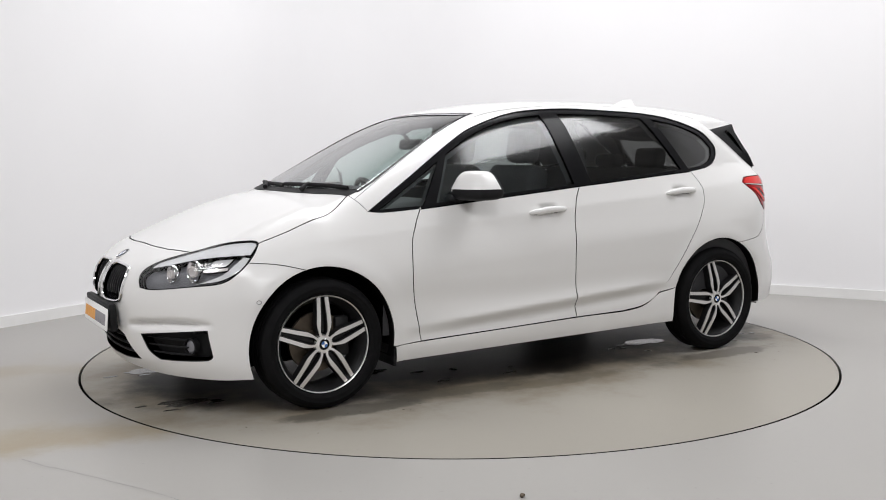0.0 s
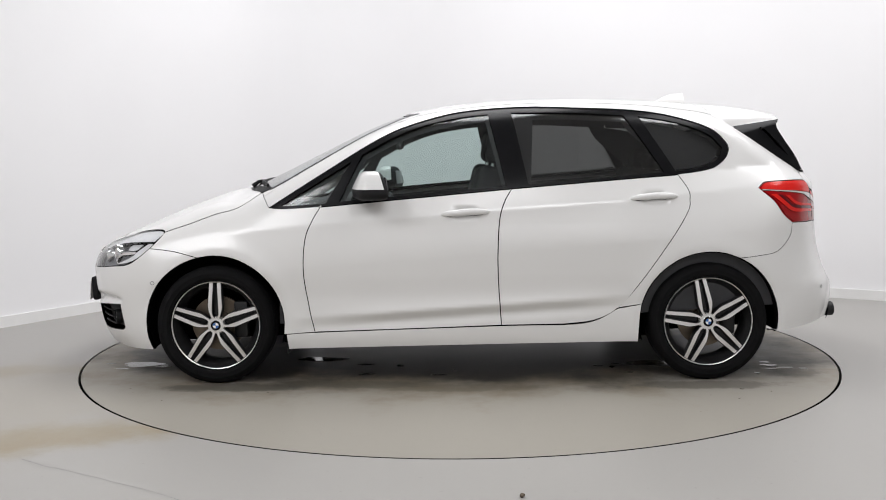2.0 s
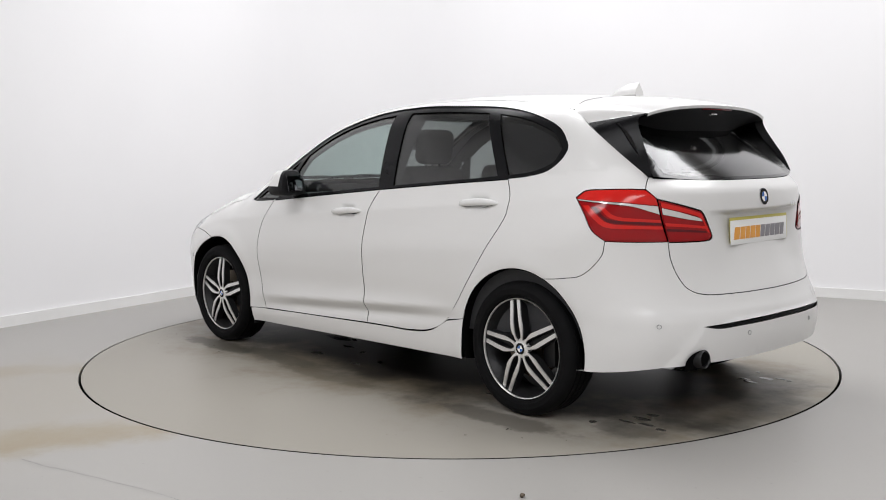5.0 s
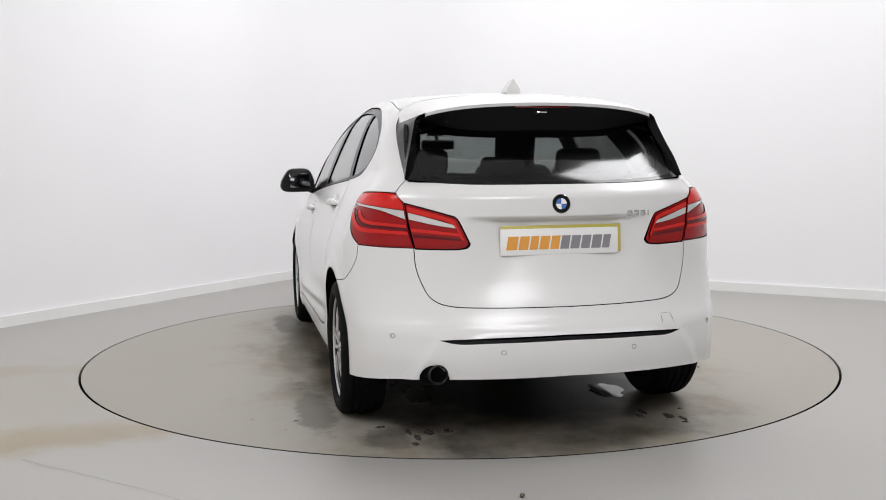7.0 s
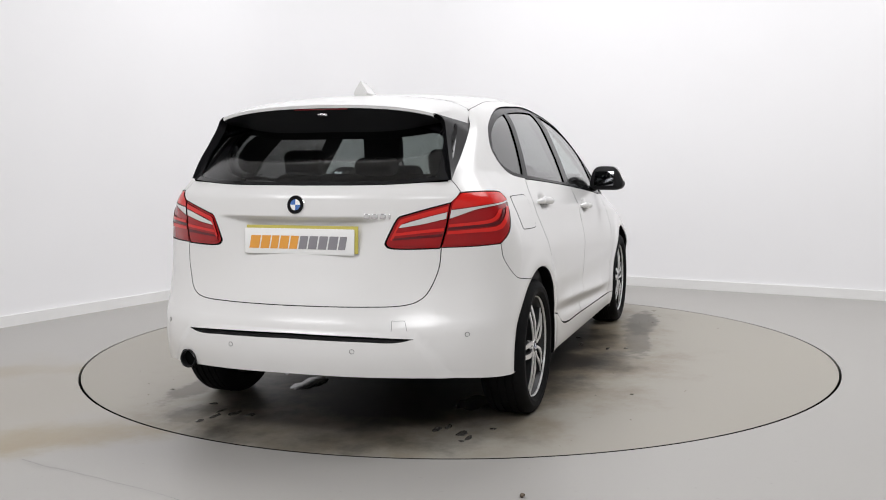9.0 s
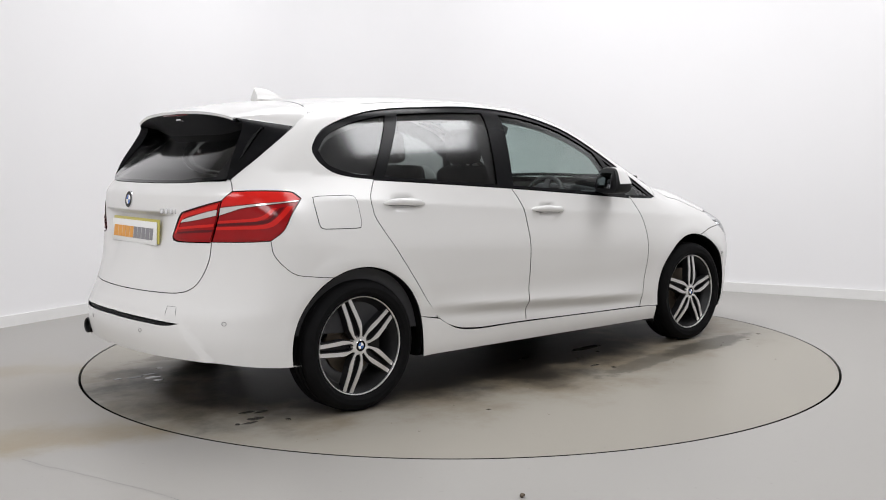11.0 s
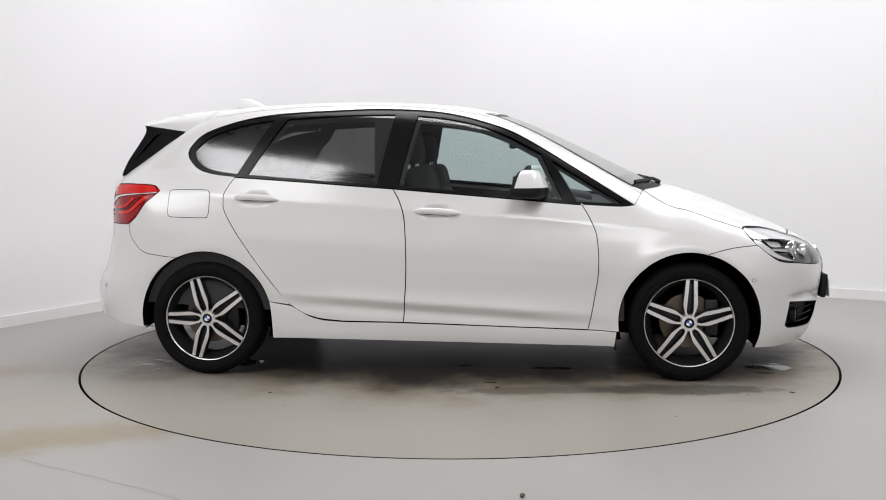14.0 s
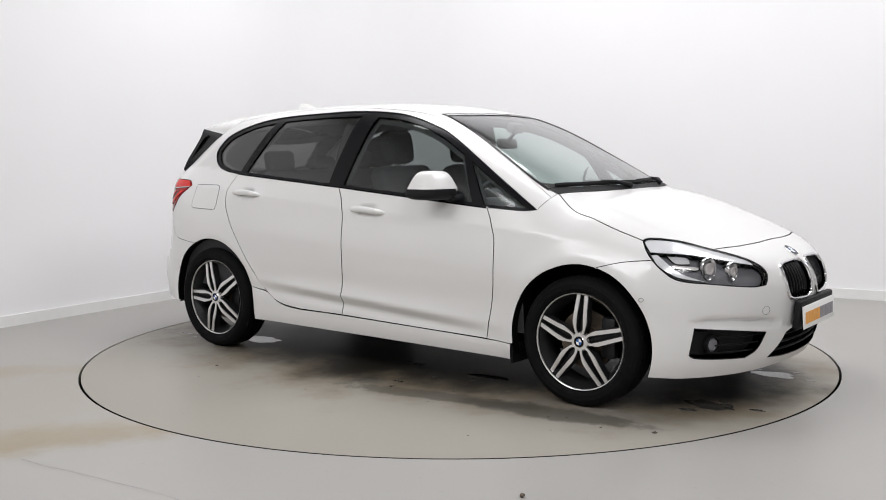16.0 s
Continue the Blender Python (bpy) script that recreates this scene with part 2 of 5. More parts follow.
def curve(xs, zs):
    """A smooth function through a few control values (monotone cubic)."""
    xs, zs = np.array(xs, float), np.array(zs, float)
    d = np.diff(zs) / np.diff(xs)
    m = np.concatenate([[d[0]], np.where(d[1:] * d[:-1] > 0, 2 * d[1:] * d[:-1] / (d[1:] + d[:-1] + 1e-12), 0), [d[-1]]])

    def at(x):
        x = np.asarray(x, float)
        i = np.clip(np.searchsorted(xs, x) - 1, 0, len(xs) - 2)
        h = xs[i + 1] - xs[i]
        u = np.clip((x - xs[i]) / h, -4, 4)
        inside = ((2 * u**3 - 3 * u**2 + 1) * zs[i] + (u**3 - 2 * u**2 + u) * h * m[i]
                  + (3 * u**2 - 2 * u**3) * zs[i + 1] + (u**3 - u**2) * h * m[i + 1])
        return np.where(x < xs[0], zs[0] + m[0] * (x - xs[0]), np.where(x > xs[-1], zs[-1] + m[-1] * (x - xs[-1]), inside))
    return at


def soft_max(a, b, k):
    h = np.maximum(k - np.abs(a - b), 0) / k
    return np.maximum(a, b) + h * h * k / 4


# the car's skin: a side, a top, a nose and a tail, rounded into one another
belt_z = curve([-1.5, -1.2, 0.0, 1.05, 2.0], [1.150, 1.120, 1.030, 0.950, 0.860])
belt_w = curve([-2.2, -1.9, -1.48, -1.0, -0.4, 0.3, 1.03, 1.7, 2.2], [0.57, 0.650, 0.730, 0.788, 0.813, 0.820, 0.786, 0.735, 0.66])
low_w = curve([0.10, 0.18, 0.26, 0.34, 0.46, 0.60, 0.76, 0.86], [-0.085, -0.040, -0.024, -0.022, -0.020, -0.006, 0.0, -0.004])
plan_w = curve([-2.3, -1.9, -1.4, -0.8, 0.0, 0.8, 1.4, 1.8, 2.3], [0.84, 0.862, 0.881, 0.892, 0.893, 0.893, 0.886, 0.872, 0.83])
top_c = curve([-2.2, -1.9, -1.62, -1.28, -1.0, -0.65, -0.3, 0.0, 0.25, 0.45, 0.8, 1.1, 1.27, 1.33, 1.45, 1.6, 1.85, 2.0, 2.1, 2.2],
              [1.42, 1.462, 1.496, 1.530, 1.547, 1.556, 1.550, 1.528, 1.488, 1.424, 1.262, 1.115, 1.038, 1.030, 0.995, 0.942, 0.838, 0.774, 0.722, 0.655])
top_k = curve([-2.2, -0.4, 0.2, 0.7, 1.1, 1.35, 1.7, 2.2], [0.13, 0.12, 0.125, 0.165, 0.19, 0.13, 0.12, 0.10])
nose_x = curve([0.10, 0.18, 0.28, 0.42, 0.55, 0.66, 0.76, 0.9], [2.02, 2.10, 2.15, 2.175, 2.188, 2.178, 2.150, 2.06])
tail_x = curve([0.12, 0.22, 0.30, 0.42, 0.50, 0.58, 0.72, 0.90, 1.05, 1.10, 1.30, 1.50], [-2.08, -2.16, -2.185, -2.205, -2.20, -2.165, -2.125, -2.105, -2.09, -2.055, -1.80, -1.52])


def skin(x, y, z):
    """Negative inside the car's body, zero on its skin."""
    ay = np.abs(y)
    u = z - belt_z(x)
    bw = belt_w(x)
    # below the belt the shoulder swells out to the widest line; above it the glass leans in
    s = np.clip(-u / 0.34, 0, 1)
    low = plan_w(x) + low_w(np.minimum(z, 0.86))
    below = bw + (low - bw) * (1 - (1 - s) ** 1.55)
    above = bw - 0.36 * np.maximum(u, 0) - 0.30 * np.maximum(u, 0) ** 2
    w = np.where(u > 0, above, below)
    for ax in (1.335, -1.335):
        r = np.sqrt((x - ax) ** 2 + (z - 0.33) ** 2)
        w = w + 0.010 * np.exp(-((r - 0.40) / 0.055) ** 2) * (u < 0)
    ridge = z - (0.415 - 0.062 * x)
    run = np.clip((1.0 - np.abs(x + 0.05)) / 0.5, 0, 1)
    w = w + 0.026 * np.exp(-np.sqrt(ridge**2 + 0.011**2) / 0.045) * run - 0.016 * np.exp(-(((ridge + 0.055) / 0.032) ** 2)) * run
    w = w + 0.010 * np.exp(-np.sqrt((u + 0.112) ** 2 + 0.014**2) / 0.04) * np.clip((1.75 - np.abs(x + 0.1)) / 0.5, 0, 1)
    for hx, hz in ((-0.025, 0.917), (-1.040, 0.993)):
        w = w - 0.021 * np.exp(-(((x - hx) / 0.060) ** 4) - ((z - hz - 0.003) / 0.030) ** 4)
    # the tail lamp swells out of the corner
    w = w + 0.042 * np.exp(-(((x + 1.90) / 0.19) ** 2) - ((z - 0.97) / 0.13) ** 2)
    side = ay - w
    top = z - (top_c(x) - top_k(x) * y * y)
    nose = x - (nose_x(z) - 0.28 * y * y - 0.40 * y**4)
    tail = tail_x(z) + 0.26 * y * y + 0.28 * y**4 - x
    f = soft_max(side, top, 0.13)
    f = soft_max(f, nose, 0.10)
    return soft_max(f, tail, 0.14)


def solve_ray(o, d, far):
    """Where rays from inside the body (arrays o, d) leave its skin, and the normals there."""
    lo, hi = np.zeros(len(o)), np.full(len(o), far)
    for _ in range(32):
        mid = (lo + hi) / 2
        p = o + d * mid[:, None]
        out = skin(p[:, 0], p[:, 1], p[:, 2]) > 0
        hi, lo = np.where(out, mid, hi), np.where(out, lo, mid)
    p = o + d * lo[:, None]
    return p, skin_normal(p)


def skin_normal(p):
    e = 2e-3
    n = np.stack([skin(*(p + e * np.eye(3)[i]).T) - skin(*(p - e * np.eye(3)[i]).T) for i in range(3)], 1)
    return n / (np.linalg.norm(n, axis=1, keepdims=True) + 1e-12)


def from_side(q, sign=1):
    o = np.stack([q[:, 0], 0 * q[:, 0], q[:, 1]], 1)
    return solve_ray(o, np.tile([0.0, sign, 0.0], (len(q), 1)), 1.4)


def from_top(q, sign=1):
    o = np.stack([q[:, 0], q[:, 1], 0 * q[:, 0] + 0.35], 1)
    return solve_ray(o, np.tile([0.0, 0.0, 1.0], (len(q), 1)), 1.6)


FRONT_AXIS, REAR_AXIS = 1.0, -1.1


def from_front(q, sign=1):
    o = np.stack([0 * q[:, 0] + FRONT_AXIS, 0 * q[:, 0], q[:, 1]], 1)
    return solve_ray(o, np.stack([np.cos(q[:, 0]), np.sin(q[:, 0]), 0 * q[:, 0]], 1), 1.8)


def from_rear(q, sign=1):
    o = np.stack([0 * q[:, 0] + REAR_AXIS, 0 * q[:, 0], q[:, 1]], 1)
    return solve_ray(o, np.stack([-np.cos(q[:, 0]), np.sin(q[:, 0]), 0 * q[:, 0]], 1), 1.8)


def panel(outer, way, holes=(), gap=0.0020, step=0.028, rim=0.016, lift=0.0, shape=None):
    """A sheet on the car's skin: outer and holes are outlines in the flat of the projection `way`. It follows the skin, lifted by
    lift, with its edges turned in by rim. shape(p, q) may move its points."""
    loops = [inset(outer, gap)] + [inset(h, -gap * 0.3) for h in holes]
    bm = bmesh.new()
    edges = []
    for lp in loops:
        vs = [bm.verts.new((a, b, 0)) for a, b in lp]
        edges += [bm.edges.new((vs[i], vs[(i + 1) % len(vs)])) for i in range(len(vs))]
    if holes:
        bmesh.ops.triangle_fill(bm, edges=edges, use_beauty=True)
    else:
        bm.faces.new(list(bm.verts))
    lo, hi = loops[0].min(0), loops[0].max(0)
    for ax in (0, 1):
        n = max(1, int((hi[ax] - lo[ax]) / step))
        for i in range(1, n):
            at = [0, 0, 0]
            at[ax] = lo[ax] + (hi[ax] - lo[ax]) * i / n
            no = [0, 0, 0]
            no[ax] = 1
            bmesh.ops.bisect_plane(bm, geom=bm.verts[:] + bm.edges[:] + bm.faces[:], dist=1e-5, plane_co=at, plane_no=no)
    bm.verts.index_update()
    q = np.array([v.co[:2] for v in bm.verts])
    p, n = way(q)
    p = p + n * lift
    if shape:
        p, n = shape(p, n, q)
    faces, norms = [], []
    for f in bm.faces:
        ids = [v.index for v in f.verts]
        c = p[ids]
        fn = np.zeros(3)
        for i in range(1, len(ids) - 1):
            fn += np.cross(c[i] - c[0], c[i + 1] - c[0])
        if fn @ n[ids].mean(0) < 0:
            ids = ids[::-1]
        faces.append(ids)
        norms += [tuple(n[i]) for i in ids]
    verts = [tuple(v) for v in p]
    if rim:
        used = {}
        for ids in faces[:]:
            for i, a in enumerate(ids):
                used[(a, ids[(i + 1) % len(ids)])] = 1
        border = [(a, b) for a, b in used if (b, a) not in used]
        low = {}
        for a, b in border:
            for k in (a, b):
                if k not in low:
                    low[k] = len(verts)
                    verts.append(tuple(p[k] - n[k] * rim))
            fn = np.cross(p[a] - p[b], n[a])
            fn = -fn / (np.linalg.norm(fn) + 1e-9)
            faces.append([b, a, low[a], low[b]])
            norms += [tuple(-fn)] * 4
    bm.free()
    me = bpy.data.meshes.new("panel")
    me.from_pydata(verts, [], faces)
    for f in me.polygons:
        f.use_smooth = True
    me.normals_split_custom_set(norms)
    return me


def both(name, me, mat, parents, label=""):
    """A part on the left and its mirror image on the right."""
    other = flip(me)
    pa, pb = parents if isinstance(parents, tuple) else (parents, parents)
    return part(name, me, mat, pa, label), part(name, other, mat, pb, label)


def arc(cx, cz, r, a0, a1, n=9):
    return [(cx + r * math.cos(radians(a)), cz + r * math.sin(radians(a))) for a in np.linspace(a0, a1, n)]


def to_front(p):
    return np.stack([np.arctan2(p[:, 1], p[:, 0] - FRONT_AXIS), p[:, 2]], 1)


def to_rear(p):
    return np.stack([np.arctan2(p[:, 1], REAR_AXIS - p[:, 0]), p[:, 2]], 1)


def to_side(p):
    return p[:, [0, 2]]


def to_top(p):
    return p[:, [0, 1]]


def along(way, *pts):
    """The points of a smooth line on the skin."""
    return way(smooth_line(pts))[0]


# ---- the place ----
def wall_line():
    """The walls' plan, with rounded corners."""
    r, pts = 1.15, []
    for (a, b), start in (((r, r), 270), ((r, ROOM_B - r), 180), ((ROOM_A - r, ROOM_B - r), 90), ((ROOM_A - r, r), 0)):
        for k in range(13):
            ang = radians(start - 90 * k / 12)
            pts.append((a + r * math.cos(ang), b + r * math.sin(ang)))
        if start == 270:
            pts.append((0.0, 8.0))
    pts.append((8.0, 0.0))
    return pts


def offset_line(pts, d):
    out = []
    for i in range(len(pts)):
        (x0, y0), (x1, y1) = pts[i - 1], pts[(i + 1) % len(pts)]
        l = math.hypot(x1 - x0, y1 - y0)
        out.append((pts[i][0] + d * (y1 - y0) / l, pts[i][1] - d * (x1 - x0) / l))
    return out


def band(pts, d0, d1, z0, z1, ids=None):
    bm = bmesh.new()
    a, b = offset_line(pts, d0), offset_line(pts, d1)
    if ids:
        a, b = [a[i] for i in ids], [b[i] for i in ids]
    rows = [[bm.verts.new(room_point(*p, z)) for p in line] for line, z in ((a, z0), (a, z1), (b, z1), (b, z0))]
    n = len(a)
    for i in range(n - 1 if ids else n):
        j = (i + 1) % n
        for k in range(4):
            bm.faces.new((rows[k][i], rows[k][j], rows[(k + 1) % 4][j], rows[(k + 1) % 4][i]))
    if ids:
        bm.faces.new([r[0] for r in rows])
        bm.faces.new([r[-1] for r in rows])
    return bm


plan = wall_line()
N = len(plan)
tagged(part("wall_studio", band(plan, 0, -0.2, 0, ROOM_H, [N - 1] + list(range(14))), M_WALL), "smooth white painted studio wall with a rounded corner", "wall", kind="structure")
tagged(part("wall_back", band(plan, 0, -0.2, 0, ROOM_H, list(range(13, N))), M_BACK), "unseen plain pale grey wall that closes the back of the studio", "wall", kind="structure")
tagged(part("baseboard", band(plan, 0.018, 0.001, 0.0, 0.082), M_SKIRT), "white painted skirting board along the studio wall", "skirting", kind="structure")


def floor_mesh():
    bm = bmesh.new()
    outer = [bm.verts.new(room_point(*p)) for p in offset_line(plan, -0.1)]
    n = 160
    inner = [bm.verts.new(((DISC_R + 0.010) * math.cos(2 * math.pi * i / n), (DISC_R + 0.010) * math.sin(2 * math.pi * i / n), 0)) for i in range(n)]
    es = [bm.edges.new((l[i], l[(i + 1) % len(l)])) for l in (outer, inner) for i in range(len(l))]
    bmesh.ops.triangle_fill(bm, edges=es, use_beauty=True)
    low = [bm.verts.new((v.co.x, v.co.y, -0.12)) for v in inner]
    for i in range(n):
        bm.faces.new((inner[i], inner[(i + 1) % n], low[(i + 1) % n], low[i]))
    me = mesh_of(bm, 20)
    return me


fl = part("floor", floor_mesh(), M_FLOOR)
tagged(fl, "grey painted concrete studio floor with tan drag stains", "floor", kind="structure")
bm = bmesh.new()
lathe(bm, [(0, -0.11), (DISC_R + 0.2, -0.11), (DISC_R + 0.2, -0.2), (0, -0.2)], 64)
tagged(part("floor_pit", bm, M_UNDER), "dark pit under the turntable", "floor", kind="structure")
bm = bmesh.new()
n = len(plan)
lowr = [bm.verts.new(room_point(*p, ROOM_H)) for p in offset_line(plan, -0.1)]
upr = [bm.verts.new(room_point(*p, ROOM_H + 0.2)) for p in offset_line(plan, -0.1)]
bm.faces.new(lowr)
bm.faces.new(upr[::-1])
for i in range(n):
    bm.faces.new((lowr[i], upr[i], upr[(i + 1) % n], lowr[(i + 1) % n]))
tagged(part("ceiling", bm, M_CEIL), "grey painted studio ceiling", "ceiling", kind="structure")

turntable = new("turntable")
tagged(turntable, "round grey painted car turntable, dirty and wet", "turntable")
bm = bmesh.new()
lathe(bm, [(0, 0), (DISC_R - 0.004, 0), (DISC_R - 0.004, -0.10), (0, -0.10)], 160)
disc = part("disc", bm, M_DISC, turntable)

# ---- the car ----
car = new("car")
tagged(car, "white compact family hatchback car with black window trim on a turntable", "car")

# seams shared by neighbouring panels
LAMP_TOP = along(from_front, (0.888, 0.822), (0.854, 0.834), (0.727, 0.823), (0.577, 0.781))
LAMP_IN = along(from_front, (0.577, 0.781), (0.451, 0.738), (0.385, 0.697), (0.372, 0.658), (0.392, 0.614))
LAMP_LOW = along(from_front, (0.392, 0.614), (0.465, 0.609), (0.642, 0.630), (0.774, 0.649), (0.836, 0.694), (0.868, 0.738))
LAMP_BACK = along(from_front, (0.868, 0.738), (0.884, 0.780), (0.888, 0.822))
HOOD_NOSE = along(from_top, (1.968, 0.0), (1.966, 0.19), (1.945, 0.38))
HOOD_NOSE = np.vstack([HOOD_NOSE, along(from_top, (1.945, 0.38), tuple(LAMP_TOP[-1][:2]))[1:]])
HOOD_SIDE = along(from_top, tuple(LAMP_TOP[0][:2]), (1.444, 0.755), (1.239, 0.722), (1.10, 0.655))
COWL = along(from_top, (1.10, 0.655), (1.19, 0.42), (1.24, 0.2), (1.255, 0.0))
BUMP_SEAM = along(from_side, (1.42, 0.690), (1.55, 0.722), tuple(to_side(LAMP_LOW[-1:])[0]))
ARCH_F = along(from_side, *arc(1.335, 0.325, 0.376, -22, 76, 10))
DOOR_F = [(0.757, 0.965), (0.806, 0.880), (0.842, 0.780), (0.850, 0.600), (0.825, 0.420), (0.797, 0.281)]
DOOR_M = [(-0.272, 1.045), (-0.232, 0.975), (-0.205, 0.880), (-0.194, 0.690), (-0.200, 0.500), (-0.214, 0.311)]
DOOR_R = [(-1.180, 1.113), (-1.225, 1.040), (-1.232, 0.985), (-1.199, 0.884), (-0.962, 0.541), (-0.842, 0.399), (-0.719, 0.336), (-0.560, 0.315)]
DLO_TOP = [(1.045, 0.952), (0.795, 1.110), (0.480, 1.304), (0.290, 1.392), (0.0, 1.468), (-0.338, 1.494), (-0.651, 1.487), (-0.963, 1.470), (-1.182, 1.434), (-1.380, 1.366), (-1.462, 1.290), (-1.476, 1.250)]
DLO_BACK = [(-1.476, 1.250), (-1.455, 1.205), (-1.394, 1.155), (-1.300, 1.130), (-1.180, 1.116)]
DLO_LOW = [(-1.180, 1.116), (-0.815, 1.090), (-0.272, 1.048), (0.286, 1.000), (0.757, 0.958), (0.960, 0.946), (1.045, 0.952)]
ROOF_EDGE = along(from_side, (1.085, 1.012), (0.90, 1.125), (0.60, 1.297), (0.36, 1.407), (0.10, 1.474), (-0.30, 1.512), (-0.70, 1.515), (-1.05, 1.497), (-1.33, 1.460), (-1.41, 1.443))
GLASS_SIDE = along(from_rear, (0.960, 1.376), (0.84, 1.285), (0.72, 1.178), (0.675, 1.130))
SPOIL = along(from_rear, tuple(to_rear(ROOF_EDGE[-1:])[0]), (1.00, 1.412), (0.960, 1.376))
LAMP_OUT_TOP = along(from_rear, (1.000, 1.040), (0.970, 1.062), (0.934, 1.074), (0.80, 1.080), (0.700, 1.078))
GATE_UP = along(from_rear, (0.675, 1.130), (0.690, 1.105), (0.700, 1.078))
GATE_LAMP = along(from_rear, (0.700, 1.078), (0.655, 1.036), (0.635, 0.94), (0.608, 0.848))
GATE_LOW = along(from_rear, (0.608, 0.848), (0.598, 0.770), (0.568, 0.695), (0.526, 0.640), (0.450, 0.612), (0.291, 0.606), (0.0, 0.604))
LAMP_OUT_BACK = along(from_rear, (1.000, 1.040), (0.960, 0.975), (0.925, 0.90), (0.870, 0.853))
LAMP_OUT_LOW = along(from_rear, (0.870, 0.853), (0.74, 0.849), (0.608, 0.848))
REAR_SEAM = along(from_side, tuple(to_side(LAMP_OUT_LOW[:1])[0]), (-1.775, 0.780), (-1.700, 0.702), (-1.600, 0.680), (-1.495, 0.668))
ARCH_R1 = along(from_side, *arc(-1.335, 0.325, 0.378, 115, 15, 11))
ARCH_R2 = along(from_side, *arc(-1.335, 0.325, 0.378, 187.5, 115, 8))
ARCH_F1 = along(from_side, *arc(1.335, 0.325, 0.376, 76, 188, 11))
S = to_side


# body sides
def seam(name_line, parent=None):
    """A dark rubber strip behind a panel gap, on both sides."""
    nrm = skin_normal(name_line)
    bm = bmesh.new()
    tube(bm, [tuple(v) for v in name_line - nrm * 0.0095], 0.0058, 6)
    both("seam_rubber", mesh_of(bm, 60), M_SEAL_SHADE, car)


fender = ring_of(S(BUMP_SEAM), S(LAMP_BACK), S(HOOD_SIDE), [tuple(S(HOOD_SIDE)[-1]), tuple(S(ROOF_EDGE)[0]), (1.045, 0.952)],
                 [(1.045, 0.952), (0.960, 0.946), (0.757, 0.958)], DOOR_F, [(0.797, 0.281), (0.950, 0.272)], S(ARCH_F1)[::-1])
both("front_wing", panel(fender, from_side, step=0.018), M_PAINT, car, "glossy white front wing")
door1 = ring_of(DOOR_F, [(0.797, 0.281), (0.3, 0.295), (-0.214, 0.311)], DOOR_M[::-1], [(-0.272, 1.045), (0.286, 0.997), (0.757, 0.955)])
doors = both("front_door", panel(door1, from_side, gap=0.0029, step=0.015), M_PAINT, car, "white front door")
door2 = ring_of(DOOR_M, [(-0.214, 0.311), (-0.560, 0.315)], DOOR_R[::-1], [(-1.180, 1.113), (-0.815, 1.087), (-0.272, 1.045)])
doors2 = both("rear_door", panel(door2, from_side, gap=0.0029, step=0.015), M_PAINT, car, "white rear door")
quarter = ring_of(S(ROOF_EDGE), S(SPOIL), S(GLASS_SIDE), S(GATE_UP), S(LAMP_OUT_TOP)[::-1], S(LAMP_OUT_BACK), S(REAR_SEAM), S(ARCH_R1),
                  [tuple(S(ARCH_R1)[-1]), (-0.842, 0.402)], DOOR_R[::-1][2:], DLO_BACK[::-1], DLO_TOP[::-1], [(1.045, 0.952), (1.085, 1.012)])
both("side_frame", panel(quarter, from_side, gap=0.0012, step=0.02), M_PAINT, car, "white rear wing and roof pillar")
sill = ring_of([(0.950, 0.270), (0.797, 0.279), (-0.214, 0.308), (-0.560, 0.312), (-0.719, 0.333), (-0.842, 0.397)], [(-0.842, 0.397), tuple(S(ARCH_R1)[-1])],
               [tuple(S(ARCH_R1)[-1]), (-0.960, 0.340), (-0.953, 0.215)], [(-0.953, 0.215), (0.0, 0.202), (0.94, 0.187)])
both("sill", panel(sill, from_side, rim=0.04), M_PAINT, car, "white door sill")

# side glass and its black surround
W1 = ring_of([(0.985, 0.962), (0.80, 1.075), (0.600, 1.200)], [(0.600, 1.200), (0.735, 0.975)], [(0.735, 0.975), (0.985, 0.962)])
W2 = ring_of([(0.540, 1.238), (0.36, 1.335), (0.18, 1.402), (0.0, 1.440), (-0.155, 1.458)], [(-0.155, 1.458), (-0.245, 1.062)], [(-0.245, 1.062), (0.286, 1.018), (0.660, 0.985)])
W3 = ring_of([(-0.285, 1.466), (-0.60, 1.462), (-0.905, 1.446)], [(-0.905, 1.446), (-1.105, 1.130)], [(-1.105, 1.130), (-0.815, 1.106), (-0.365, 1.071)])
W4 = ring_of([(-0.985, 1.440), (-1.18, 1.406), (-1.36, 1.340), (-1.440, 1.262)], [(-1.440, 1.262), (-1.405, 1.195), (-1.300, 1.153), (-1.170, 1.135)])
dlo = ring_of(DLO_TOP, DLO_BACK, DLO_LOW)
frames = both("window_surround", panel(dlo, from_side, holes=(W1, W2, W3, W4), lift=-0.006, rim=0.02, step=0.06), M_TRIM, car, "glossy black window surround")
for w, mat, name in ((W1, M_GLASS, "quarter_light"), (W2, M_GLASS, "front_side_window"), (W3, M_TINT, "rear_side_window"), (W4, M_TINT, "rear_quarter_window")):
    for ob in both(name, panel(w, from_side, lift=-0.012, rim=0.0, gap=-0.006), mat, car, "tinted rear glass" if mat is M_TINT else "clear side glass"):
        ob.visible_shadow = False

for line in (along(from_side, *DOOR_F), along(from_side, *DOOR_M), along(from_side, *DOOR_R), along(from_side, (0.797, 0.281), (-0.214, 0.310), (-0.560, 0.315)), HOOD_SIDE, HOOD_NOSE, BUMP_SEAM, REAR_SEAM, GATE_LOW, GATE_UP):
    seam(line)

